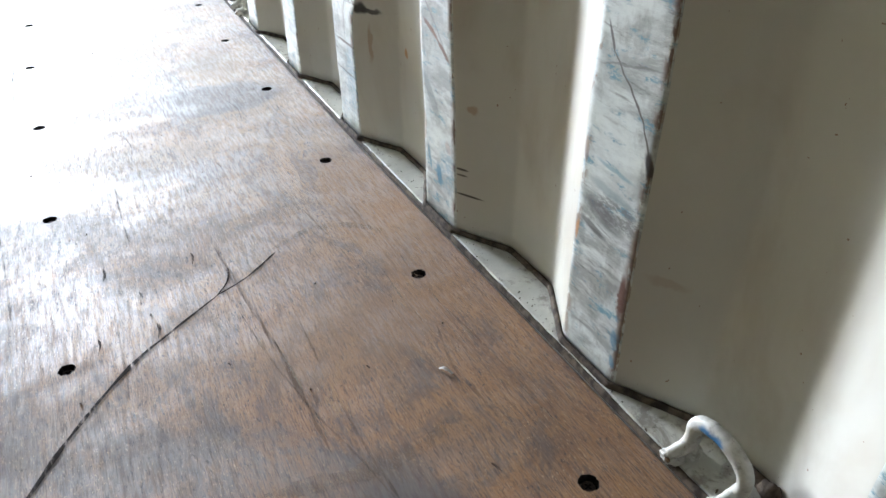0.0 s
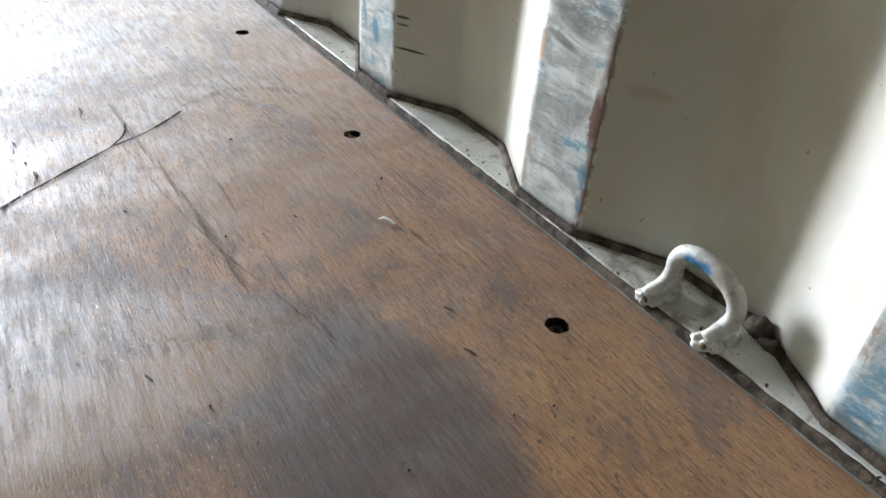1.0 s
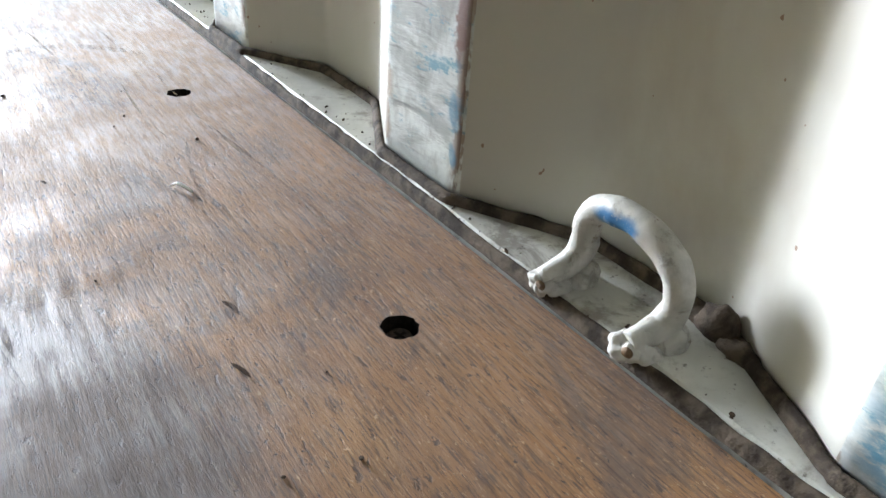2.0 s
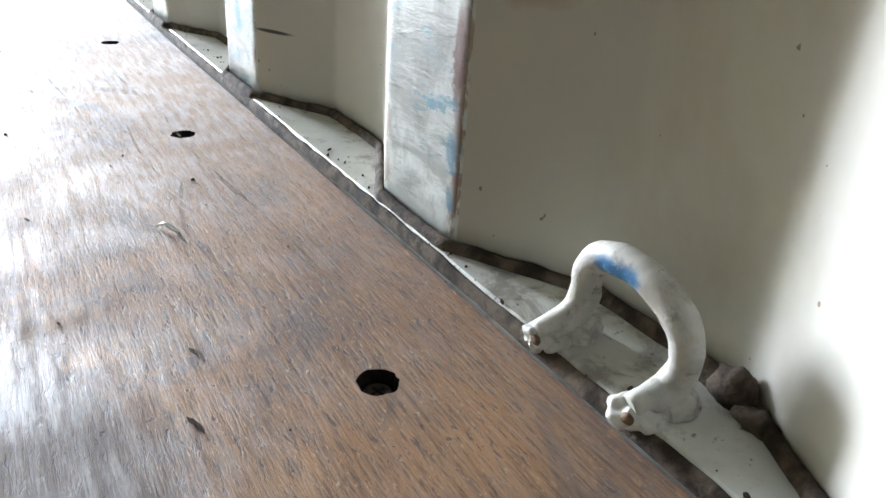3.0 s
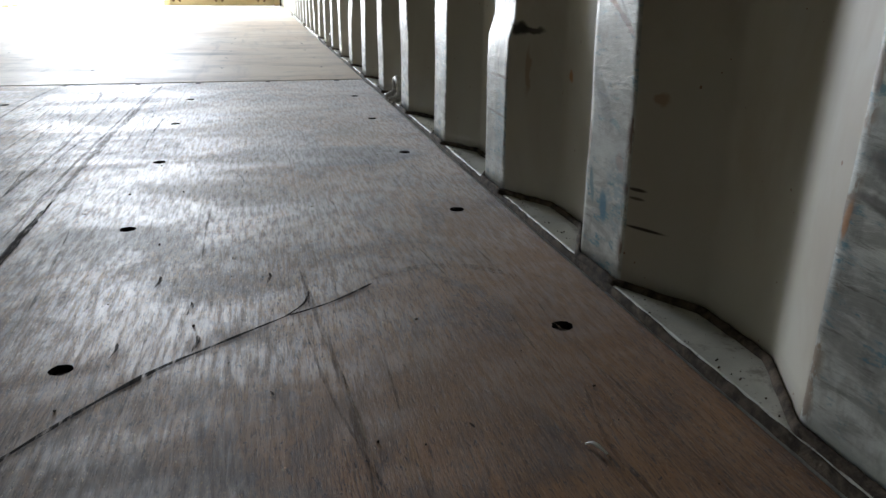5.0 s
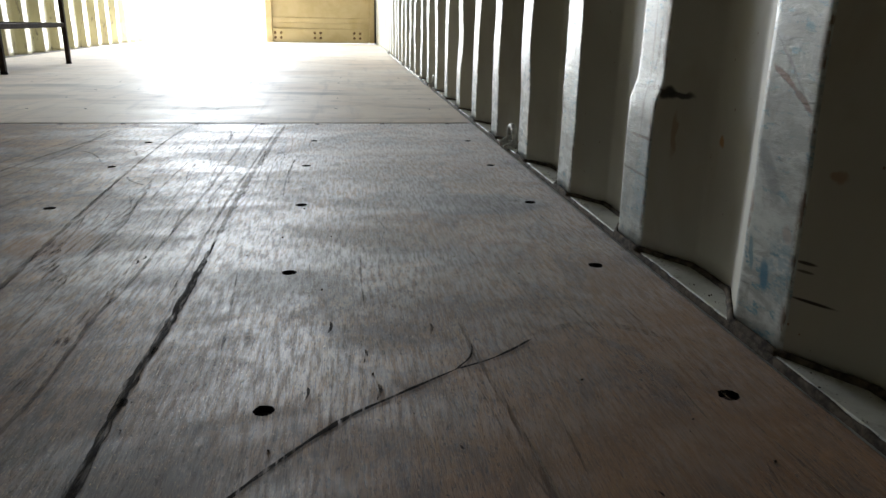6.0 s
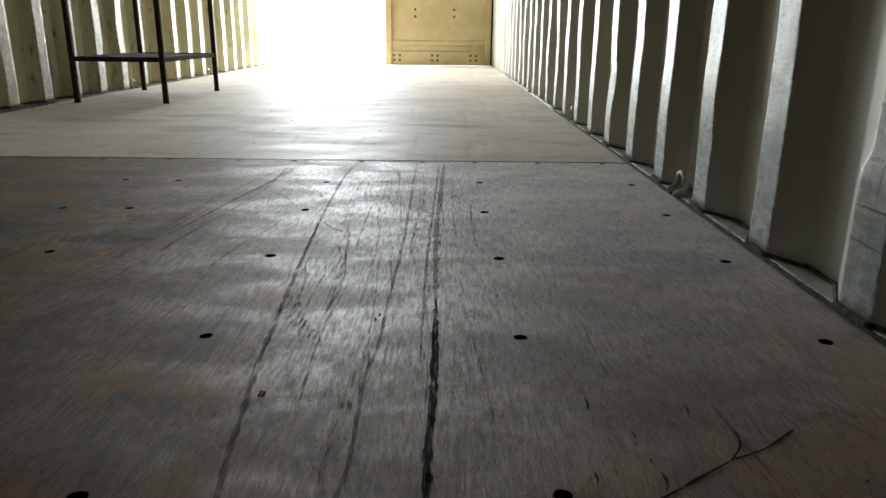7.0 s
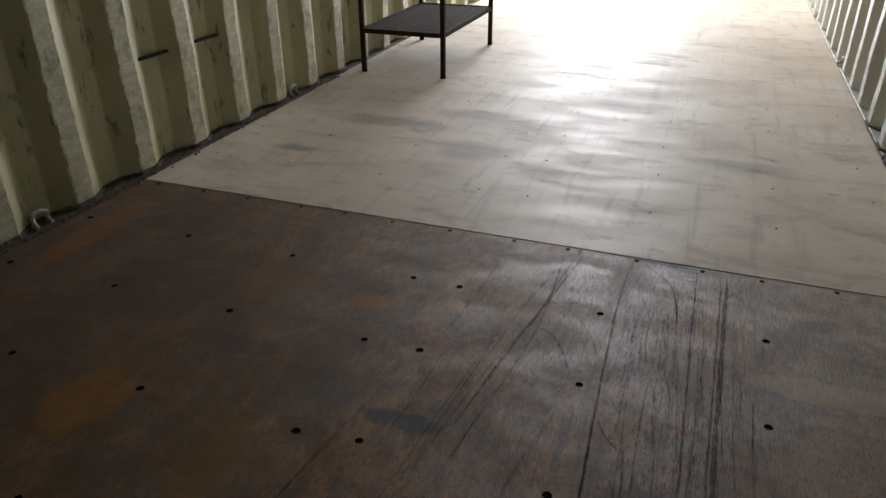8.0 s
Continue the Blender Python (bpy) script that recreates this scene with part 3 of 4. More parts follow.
def corrugated_wall(name, plane, side, first, y0, y1, paint, crest_mat, label):
    """A corrugated steel wall from floor rail to roof. side: +1 where the outside lies towards +x."""
    line = []
    for s in crest_starts(first, y0 - PITCH, y1):
        for u, d in ((0, 0), (CREST, 0), (CREST + SLOPE, DEPTH), (CREST + SLOPE + FLAT, DEPTH)):
            line.append((s + u, d))
    line = [p for p in line if y0 + 0.02 < p[0] < y1 - 0.02]
    line = [(y0, line[0][1])] + line + [(y1, line[-1][1])]
    cols = [line[0]]
    for a, b, c in zip(line, line[1:], line[2:]):
        ab, cb = Vector(a) - Vector(b), Vector(c) - Vector(b)
        p, q = Vector(b) + ab.normalized() * min(0.0042, ab.length / 3), Vector(b) + cb.normalized() * min(0.0042, cb.length / 3)
        cols.append(tuple(p + ab.normalized() * 0.003))
        cols += [tuple((1 - t) ** 2 * p + 2 * t * (1 - t) * Vector(b) + t * t * q) for t in (0, 0.25, 0.5, 0.75, 1)]
        cols.append(tuple(q + cb.normalized() * 0.003))
        if c[0] - b[0] > 0.05:
            cols.append(tuple((Vector(b) + Vector(c)) / 2))
    cols.append(line[-1])
    levels = [0.006 + 0.022 * k for k in range(34)] + [0.85, 1.0, 1.15, 1.3, 1.5, 1.75, 2.0, 2.2, TOP]
    bm = bmesh.new()
    grid = []
    for z in levels:
        row = []
        for y, d in cols:
            crest = 1.0 - d / DEPTH
            rise = min(1.0, max(0.0, (z - 0.03) / 0.15))
            k = math.floor((y - first + 0.02) / PITCH)
            dent = noise.noise(Vector((k * 3.7, z * 4.5, 1.3 + side))) * 0.006 * crest * rise
            lean = noise.noise(Vector((k * 5.1, z * 3.0, 7.7 + side))) * (0.007 if k > 2 else 0.002) * crest * rise
            knock = noise.noise(Vector((y * 30, z * 14, 3.0 + side))) * 0.0016 * crest * rise
            if side > 0 and k == 2:
                bent = max(0.0, min(1.0, (z - 0.18) / 0.025)) * max(0.0, min(1.0, (0.60 - z) / 0.30))
                knock += 0.0060 * crest * bent
                lean -= 0.004 * crest * bent
            if side > 0 and k == 7:
                lean -= 0.022 * crest * math.exp(-((z - 0.22) / 0.06) ** 2)
            wave = noise.noise(Vector((y * 2.1, z * 2.1, 9.0))) * 0.0015 * rise
            row.append(bm.verts.new((plane + side * (d + max(dent, -0.004) + knock + wave) + (bow(y) if side > 0 else 0), y + lean, z)))
        grid.append(row)
    for r0, r1 in zip(grid, grid[1:]):
        for n in range(len(cols) - 1):
            quad = (r0[n], r0[n + 1], r1[n + 1], r1[n])
            f = bm.faces.new(quad if side < 0 else quad[::-1])
            f.smooth = True
            f.material_index = 1 if (cols[n][1] + cols[n + 1][1]) / 2 < 0.0012 else 0
    ob = part(name, bm, [paint, crest_mat], None, label)
    thick = ob.modifiers.new("sheet_thickness", "SOLIDIFY")
    thick.thickness, thick.offset = 0.003, -1
    return tagged(ob, category="wall", kind="structure"), cols


wall_right, cols_right = corrugated_wall("wall_east", RIGHT_X, 1, RIGHT_Y, BACK_Y, DOOR_Y, PAINT, CREST_R, "cream corrugated steel container wall with scuffed rusty crests")
wall_left, cols_left = corrugated_wall("wall_west", LEFT_X, -1, LEFT_Y, BACK_Y, DOOR_Y, PAINT_LEFT, CREST_L, "yellowed corrugated steel container wall with grimy scraped crests")

# end wall and roof lie out of view; their dark tone keeps recesses dark
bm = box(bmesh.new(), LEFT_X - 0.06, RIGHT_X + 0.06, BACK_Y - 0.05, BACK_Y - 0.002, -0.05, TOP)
tagged(part("wall_south", bm, BACKWALL, None, "closed painted steel end wall, unseen, darkened to cut bounced light"), category="wall", kind="structure")
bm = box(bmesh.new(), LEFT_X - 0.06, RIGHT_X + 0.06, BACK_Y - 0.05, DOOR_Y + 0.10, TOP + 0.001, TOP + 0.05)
tagged(part("ceiling", bm, BACKWALL, None, "painted steel container roof sheet, unseen, darkened to cut bounced light"), category="ceiling", kind="structure")
bm = bmesh.new()
bmesh.ops.create_circle(bm, cap_ends=True, segments=64, radius=400, matrix=Matrix.Translation((0, 0, -0.18)))
tagged(part("ground", bm, GROUND, None, "pale concrete yard outside the container"), category="ground", kind="structure")

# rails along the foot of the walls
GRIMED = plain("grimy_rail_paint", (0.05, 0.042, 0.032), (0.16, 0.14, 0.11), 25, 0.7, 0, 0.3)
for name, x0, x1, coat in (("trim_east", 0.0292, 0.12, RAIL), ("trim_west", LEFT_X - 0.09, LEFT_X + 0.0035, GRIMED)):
    bm = bmesh.new()
    stops = [BACK_Y, -0.38, 0.62, DOOR_Y] if x0 > 0 else [BACK_Y, DOOR_Y]
    rings = []
    for y in stops:
        b = 0.5 * bow(y) if x0 > 0 else 0
        rings.append([bm.verts.new((x + b, y, z)) for x, z in ((x0, -0.06), (x0, 0.0078), (x0 + 0.0012, 0.009), (x1, 0.009), (x1, -0.06))])
    for r0, r1 in zip(rings, rings[1:]):
        for k in range(5):
            bm.faces.new((r0[k], r1[k], r1[(k + 1) % 5], r0[(k + 1) % 5]))
    bm.faces.new(rings[0])
    bm.faces.new(reversed(rings[-1]))
    bmesh.ops.recalc_face_normals(bm, faces=bm.faces)
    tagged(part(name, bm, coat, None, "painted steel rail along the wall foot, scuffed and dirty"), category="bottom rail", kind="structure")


def sealant(name, path, width, height, seed, label):
    """A rough bead of sealant along a line on the floor."""
    bm = bmesh.new()
    rows = []
    pts = curve_points(path, 0.006) if len(path) < 40 else [Vector(p) for p in path]
    for n, p in enumerate(pts):
        a, b = pts[max(n - 1, 0)], pts[min(n + 1, len(pts) - 1)]
        t = (b - a).normalized()
        side = Vector((-t.y, t.x, 0))
        j = noise.noise(p * 45 + Vector((seed, 0, 0))) * 0.30 + noise.noise(p * 170 + Vector((0, seed, 0))) * 0.15
        w, h = width * (1 + 0.55 * j), height * (1 + 0.3 * noise.noise(p * 80 + Vector((0, 0, seed))))
        rows.append([bm.verts.new(p + side * (s * w) + Vector((0, 0, z * h))) for s, z in ((-1, -0.3), (-0.75, 0.45), (-0.2, 1.0), (0.3, 0.95), (0.8, 0.5), (1, -0.3))])
    for r0, r1 in zip(rows, rows[1:]):
        for k in range(5):
            bm.faces.new((r0[k], r1[k], r1[k + 1], r0[k + 1])).smooth = True
    bmesh.ops.recalc_face_normals(bm, faces=bm.faces)
    if sum(f.normal.z for f in bm.faces) < 0:
        bmesh.ops.reverse_faces(bm, faces=bm.faces)
    return tagged(part(name, bm, SEAL, None, label), category="sealant", kind="structure")


# between the floor and the rail, and along the zigzag foot of the walls
fine = [-0.9 + 0.005 * k for k in range(800)]
edge = [(0.5 * bow(y) + 0.0284 + 0.0008 * noise.noise(Vector((y * 6, 0, 0))), y, 0.0035) for y in fine]
sealant("trim_floor_seal_east", edge, 0.0026, 0.0050, 3.0, "cracked dark sealant between floor and wall rail")
edge = [(LEFT_X + 0.012 + 0.003 * noise.noise(Vector((y * 6, 5, 0))), y, 0.002) for y in fine]
sealant("trim_floor_seal_west", edge, 0.009, 0.009, 5.0, "dirty dark sealant along the wall foot")


def wall_foot(cols, plane, side, y0, y1):
    out = []
    for (ya, da), (yb, db) in zip(cols, cols[1:]):
        n = max(1, int((yb - ya) / 0.006))
        out += [(plane + side * (da + (db - da) * k / n - (0.0032 if side > 0 and max(da, db) < 0.001 else 0.002)) + (bow(ya) if side > 0 else 0), ya + (yb - ya) * k / n, 0.0095) for k in range(n) if y0 < ya < y1]
    return out


sealant("trim_wall_seal_east", wall_foot(cols_right, RIGHT_X, 1, -0.7, 3.2), 0.0036, 0.0045, 8.0, "dark brown sealant bead along the corrugated wall foot")
sealant("trim_wall_seal_west", wall_foot(cols_left, LEFT_X, -1, 0.6, 3.4), 0.008, 0.010, 11.0, "black dirt and sealant along the corrugated wall foot")

# ---- the end frame and the closed door leaf ----
bm = bmesh.new()
box(bm, RIGHT_X + 0.001, RIGHT_X + 0.10, DOOR_Y + 0.002, DOOR_Y + 0.16, -0.06, TOP + 0.06, 0.004)
tagged(part("trim_post_east", bm, STEEL, None, "painted steel corner post of the doorway"), category="door post", kind="structure")
bm = bmesh.new()
box(bm, LEFT_X - 0.10, LEFT_X - 0.001, DOOR_Y + 0.002, DOOR_Y + 0.16, -0.06, TOP + 0.06, 0.004)
tagged(part("trim_post_west", bm, STEEL, None, "painted steel corner post of the doorway"), category="door post", kind="structure")
bm = box(bmesh.new(), LEFT_X, RIGHT_X, DOOR_Y + 0.002, DOOR_Y + 0.16, 2.275, TOP, 0.004)
tagged(part("trim_header", bm, STEEL, None, "painted steel header beam over the doorway"), category="header beam", kind="structure")
bm = box(bmesh.new(), LEFT_X, RIGHT_X, DOOR_Y - 0.02, DOOR_Y + 0.16, -0.06, -0.001, 0.003)
tagged(part("trim_sill", bm, RAIL, None, "painted steel door sill"), category="door sill", kind="structure")


def door_leaf():
    door = empty("door_1", "closed tan painted steel container door leaf with riveted channels", "door", "structure", at=(-0.55, DOOR_Y + 0.03, 0.005))
    x0, x1, y = -1.105, 0.012, DOOR_Y + 0.03

    def piece(name, *dims, bevel=0.004, mat=TAN, label=""):
        bm = box(bmesh.new(), *dims, bevel)
        bmesh.ops.translate(bm, vec=-door.location, verts=bm.verts)
        return part(name, bm, mat, door, label)

    piece("panel", x0 + 0.02, x1 - 0.02, y + 0.010, y + 0.030, 0.02, 2.26, label="flat tan steel door panel")
    for a, b in ((x0, x0 + 0.065), (x1 - 0.055, x1)):
        piece("stile", a, b, y - 0.03, y + 0.0095, 0.006, 2.268, bevel=0.006)
    piece("bottom_channel", x0 + 0.0655, x1 - 0.0555, y - 0.014, y + 0.0095, 0.006, 0.150, bevel=0.008)
    piece("top_channel", x0 + 0.0655, x1 - 0.0555, y - 0.014, y + 0.0095, 2.13, 2.268, bevel=0.008)
    piece("rib", x0 + 0.0655, x1 - 0.0555, y - 0.006, y + 0.0095, 0.205, 0.258, bevel=0.008)
    piece("gasket", x1 + 0.0005, x1 + 0.017, y - 0.02, y + 0.02, 0.004, 2.27, bevel=0.003, mat=BLACK, label="black rubber door gasket")
    for x, z, yy in ((-0.79, 0.50, y + 0.010), (-0.79, 0.57, y + 0.010), (-0.38, 0.50, y + 0.010), (-0.38, 0.57, y + 0.010)) + tuple(
        (cx + dx, cz, y - 0.014) for cx in (-0.985, -0.58, -0.17) for dx in (-0.03, 0.03) for cz in (0.055, 0.105)
    ):
        bm = bmesh.new()
        bmesh.ops.create_cone(bm, cap_ends=True, segments=10, radius1=0.014, radius2=0.009, depth=0.009, matrix=pose(x, yy - 0.0045, z, 90, 0, 0))
        bmesh.ops.translate(bm, vec=-door.location, verts=bm.verts)
        part("rivet", bm, RUSTY, door, "rusty rivet head")
    return door


door_leaf()

# ---- floor ----
floor = empty("floor", "plywood container floor, dark worn sheets meeting pale bare sheets", "floor", "structure")
bm = box(bmesh.new(), LEFT_X, 0.0270, BACK_Y, DOOR_Y - 0.021, -0.060, -0.030)
part("underfloor", bm, BLACK, floor, "dark steel bearers under the floor")
COLS_R, COLS_L = (-1.072, -0.732, -0.380, -0.031), (-2.222, -1.878, -1.540, -1.196)
ROWS_Y = [1.439, 1.158, 0.863, 0.566, 0.269, -0.030, -0.330, -0.630]
# holes that the screwdriver set off the grid
SET_OFF = {
    (-0.031, -0.030): (-0.029, -0.032), (-0.031, 0.269): (-0.029, 0.268), (-0.031, 0.566): (-0.030, 0.566), (-0.031, 0.863): (-0.032, 0.862), (-0.031, 1.158): (-0.036, 1.153),
    (-0.380, 0.269): (-0.372, 0.280), (-0.380, 0.566): (-0.375, 0.569), (-0.380, 0.863): (-0.378, 0.866), (-0.380, 1.158): (-0.385, 1.162), (-0.380, 1.439): (-0.381, 1.447),
    (-0.732, 0.863): (-0.729, 0.868), (-0.732, 1.158): (-0.732, 1.166), (-0.732, 1.439): (-0.734, 1.434), (-1.072, 0.863): (-1.073, 0.877), (-1.072, 1.158): (-1.072, 1.165),
}
jig = random.Random(4)


def sheet_with_holes(x0, x1, y0, y1, spots):
    """A plywood sheet with round screw holes through its face, in cells of one hole each."""
    bm = bmesh.new()
    xs = sorted({round(x, 3) for x, _ in spots})
    ys = sorted({round(y, 3) for _, y in spots})
    bx = [x0] + [(a + b) / 2 for a, b in zip(xs, xs[1:])] + [x1]
    by = [y0] + [(a + b) / 2 for a, b in zip(ys, ys[1:])] + [y1]
    centres = []
    for i, cx in enumerate(xs):
        for j, cy in enumerate(ys):
            l, r, b, t = bx[i], bx[i + 1], by[j], by[j + 1]
            mx, my = (l + r) / 2, (b + t) / 2
            near = cx + jig.uniform(-0.004, 0.004), cy + jig.uniform(-0.003, 0.003)
            px, py = SET_OFF.get((cx, cy), near)
            rad = jig.uniform(0.0074, 0.0086)
            outer = [bm.verts.new((x, y, 0)) for x, y in ((r, my), (r, t), (mx, t), (l, t), (l, my), (l, b), (mx, b), (r, b))]
            rim, foot = [], []
            for k in range(24):
                q = 2 * math.pi * k / 24
                rr = rad * (1 + jig.uniform(-0.08, 0.08))
                rim.append(bm.verts.new((px + rr * math.cos(q), py + rr * math.sin(q), 0)))
                foot.append(bm.verts.new((px + rr * 0.92 * math.cos(q), py + rr * 0.92 * math.sin(q), -0.008)))
            for k in range(8):
                bm.faces.new((outer[k], outer[(k + 1) % 8], *(rim[(3 * k + 3 - s) % 24] for s in range(4))))
            # hole walls and bottoms are painted black for the shade inside
            for k in range(24):
                bm.faces.new((rim[k], rim[(k + 1) % 24], foot[(k + 1) % 24], foot[k])).material_index = 1
            bm.faces.new(foot).material_index = 1
            centres.append((px, py))
    bmesh.ops.remove_doubles(bm, verts=bm.verts, dist=0.0001)
    for v in bm.verts:
        if v.co.x > x1 - 0.0001:
            v.co.x += 0.5 * bow(v.co.y)
    rim_edges = [e for e in bm.edges if e.is_boundary]
    low = bmesh.ops.extrude_edge_only(bm, edges=rim_edges)["geom"]
    for v in low:
        if isinstance(v, bmesh.types.BMVert):
            v.co.z = -0.028
    bmesh.ops.recalc_face_normals(bm, faces=bm.faces)
    if max(bm.faces, key=lambda f: f.calc_area()).normal.z < 0:
        bmesh.ops.reverse_faces(bm, faces=bm.faces)
    return bm, centres


xa, xb = LEFT_X + 0.005, 0.0258
bm, screw_spots = sheet_with_holes(xa, xb, SEAM_Y - 2.44, SEAM_Y - 0.0008, [(x, y) for x in COLS_L + COLS_R for y in ROWS_Y])
part("plywood_sheet", bm, [WOOD, BLACK], floor, "dark brown worn plywood sheet with screw holes")
part("plywood_sheet", box(bmesh.new(), xa, xb, BACK_Y + 0.002, SEAM_Y - 2.442, -0.028, 0, 0.001), WOOD, floor, "dark brown worn plywood sheet")
for ya, yb in ((SEAM_Y + 0.0008, SEAM_Y + 2.44), (SEAM_Y + 2.4405, SEAM_Y + 4.88), (SEAM_Y + 4.8805, DOOR_Y - 0.021)):
    part("plywood_sheet", box(bmesh.new(), xa, xb, ya, yb, -0.028, 0.0013, 0.0005), PALE, floor, "pale bare plywood sheet with grey smudges")

# cross-headed screws down in their holes
bm = bmesh.new()
bmesh.ops.create_cone(bm, cap_ends=True, segments=16, radius1=0.0066, radius2=0.0052, depth=0.003)
for f in bm.faces:
    f.material_index = 0
# two black bars stand for the shaded cross recess in the head
for turned in (0, 90):
    made = bmesh.ops.create_cube(bm, size=1, matrix=pose(0, 0, 0.0013, 0, 0, turned) @ Matrix.Diagonal((0.0062, 0.0014, 0.0008, 1)))["verts"]
    for f in {f for v in made for f in v.link_faces}:
        f.material_index = 1
SCREW = plain("dull_brown_screw_steel", (0.030, 0.022, 0.017), (0.075, 0.05, 0.036), 400, 0.7, 0.2, 0.4)
screw_mesh = mesh_of(bm, [SCREW, BLACK], "screw")
for x, y in screw_spots:
    ob = new("screw", screw_mesh)
    ob.parent = floor
    ob.matrix_basis = pose(x, y, -0.0060, 0, 0, jig.uniform(0, 180))
# the close row of flush screws on both sides of the joint
bm = bmesh.new()
bmesh.ops.create_cone(bm, cap_ends=True, segments=12, radius1=0.0068, radius2=0.0058, depth=0.0012)
flush_mesh = mesh_of(bm, BLACK, "screw")
for k in range(14):
    ob = new("screw", flush_mesh)
    ob.parent = floor
    ob.matrix_basis = pose(-2.19 + 0.166 * k + jig.uniform(-0.02, 0.02), SEAM_Y - 0.014 + jig.uniform(-0.006, 0.003), 0.0003)
for x in (-0.06, -0.33, -0.69, -1.06, -1.21, -1.55, -1.9, -2.2):
    for y in (2.027, 2.325, 2.60, 2.92, 3.21):
        ob = new("screw", flush_mesh)
        ob.parent = floor
        ob.matrix_basis = pose(x + jig.uniform(-0.01, 0.01), y + jig.uniform(-0.01, 0.01), 0.0014) @ Matrix.Diagonal((0.7, 0.7, 0.5, 1))


def streak(points, width, material, name="scratch", z=0.0006, seed=0, ragged=0.5, taper=True, label=""):
    """A thin mark rubbed along a line on the floor."""
    bm = bmesh.new()
    pts = curve_points([(x, y, 0) for x, y in points], 0.008)
    rows = []
    for n, p in enumerate(pts):
        a, b = pts[max(n - 1, 0)], pts[min(n + 1, len(pts) - 1)]
        t = (b - a).normalized()
        side = Vector((-t.y, t.x, 0))
        w = width / 2 * (1 + ragged * 1.6 * noise.noise(Vector((p.x * 60, p.y * 60, seed))))
        if taper:
            w *= min(1, 0.15 + 6 * min(n, len(pts) - 1 - n) / len(pts))
        off = ragged * width * 0.35 * noise.noise(Vector((p.x * 35, p.y * 35, seed + 9)))
        rows.append([bm.verts.new(p + side * (s * w + off) + Vector((0, 0, z))) for s in (-1, 1)])
    for r0, r1 in zip(rows, rows[1:]):
        bm.faces.new((r0[0], r1[0], r1[1], r0[1]))
    bmesh.ops.recalc_face_normals(bm, faces=bm.faces)
    if bm.faces[0:1] and list(bm.faces)[0].normal.z < 0:
        bmesh.ops.reverse_faces(bm, faces=bm.faces)
    return part(name, bm, material, floor, label)


streak([(-0.455, 0.06), (-0.408, 0.141), (-0.368, 0.202), (-0.32, 0.258), (-0.28, 0.290), (-0.227, 0.328)], 0.0036, SCRATCH, seed=1, label="curved dark scratch")
streak([(-0.227, 0.328), (-0.192, 0.346), (-0.154, 0.377)], 0.0026, SCRATCH, seed=2)
streak([(-0.229, 0.327), (-0.213, 0.348), (-0.207, 0.374)], 0.0018, SCRATCH, seed=3)
streak([(-0.478, 0.02), (-0.473, 0.207), (-0.475, 0.302), (-0.472, 0.42), (-0.471, 0.54), (-0.4725, 0.685)], 0.0085, MARK, seed=4, ragged=0.4, label="broad black rubber mark")
streak([(-0.4725, 0.66), (-0.475, 0.85), (-0.476, 1.05), (-0.470, 1.35), (-0.464, 1.70)], 0.0095, LONG, seed=5, ragged=0.4)
streak([(-0.487, 0.5), (-0.488, 0.9), (-0.482, 1.3), (-0.478, 1.70)], 0.004, LONG, seed=6)
streak([(-0.550, 0.15), (-0.541, 0.267), (-0.537, 0.329), (-0.541, 0.459), (-0.535, 0.531), (-0.533, 0.66)], 0.0042, LONG, seed=7)
streak([(-0.535, 0.60), (-0.530, 0.93), (-0.531, 1.164), (-0.534, 1.45), (-0.536, 1.72)], 0.0050, LONG, seed=8, label="long dark straight scratch")
streak([(-0.600, 0.10), (-0.627, 0.263), (-0.643, 0.39), (-0.657, 0.533), (-0.673, 0.785), (-0.690, 1.10)], 0.0060, LONG, seed=9)
streak([(-0.675, 0.80), (-0.690, 1.10), (-0.700, 1.40), (-0.700, 1.60), (-0.688, 1.725)], 0.0050, LONG, seed=10)
streak([(-0.872, 1.16), (-0.856, 1.372), (-0.868, 1.70)], 0.005, FAINT, seed=11)
streak([(-0.93, 0.95), (-0.89, 1.25), (-0.85, 1.50), (-0.82, 1.70)], 0.006, FAINT, seed=12)
streak([(-0.681, 1.077), (-0.665, 1.04), (-0.635, 1.008)], 0.004, LONG, seed=13)
streak([(-0.86, 1.335), (-0.82, 1.315), (-0.785, 1.26), (-0.762, 1.205)], 0.0042, LONG, seed=14)
streak([(-0.86, 1.45), (-0.80, 1.42), (-0.745, 1.35), (-0.715, 1.27)], 0.0038, FAINT, seed=15)
streak([(-0.665, 1.715), (-0.652, 1.69), (-0.60, 1.63), (-0.581, 1.574), (-0.566, 1.452)], 0.0042, LONG, seed=16)
streak([(-0.690, 1.724), (-0.640, 1.716), (-0.590, 1.717), (-0.545, 1.712)], 0.006, LONG, seed=17)
for k, y in enumerate((1.655, 1.675, 1.70)):
    streak([(-0.575, y), (-0.555, y - 0.004), (-0.528, y + 0.002)], 0.0035, LONG, seed=18 + k)
streak([(-0.555, 0.22), (-0.557, 0.33), (-0.548, 0.46), (-0.542, 0.55)], 0.011, REDDISH, seed=22, ragged=0.7)
streak([(-0.600, 0.55), (-0.64, 0.62), (-0.66, 0.72)], 0.02, REDDISH, seed=23, ragged=0.8)
streak([(-0.560, 0.24), (-0.545, 0.243), (-0.530, 0.24)], 0.008, MARK, seed=24, ragged=0.7)
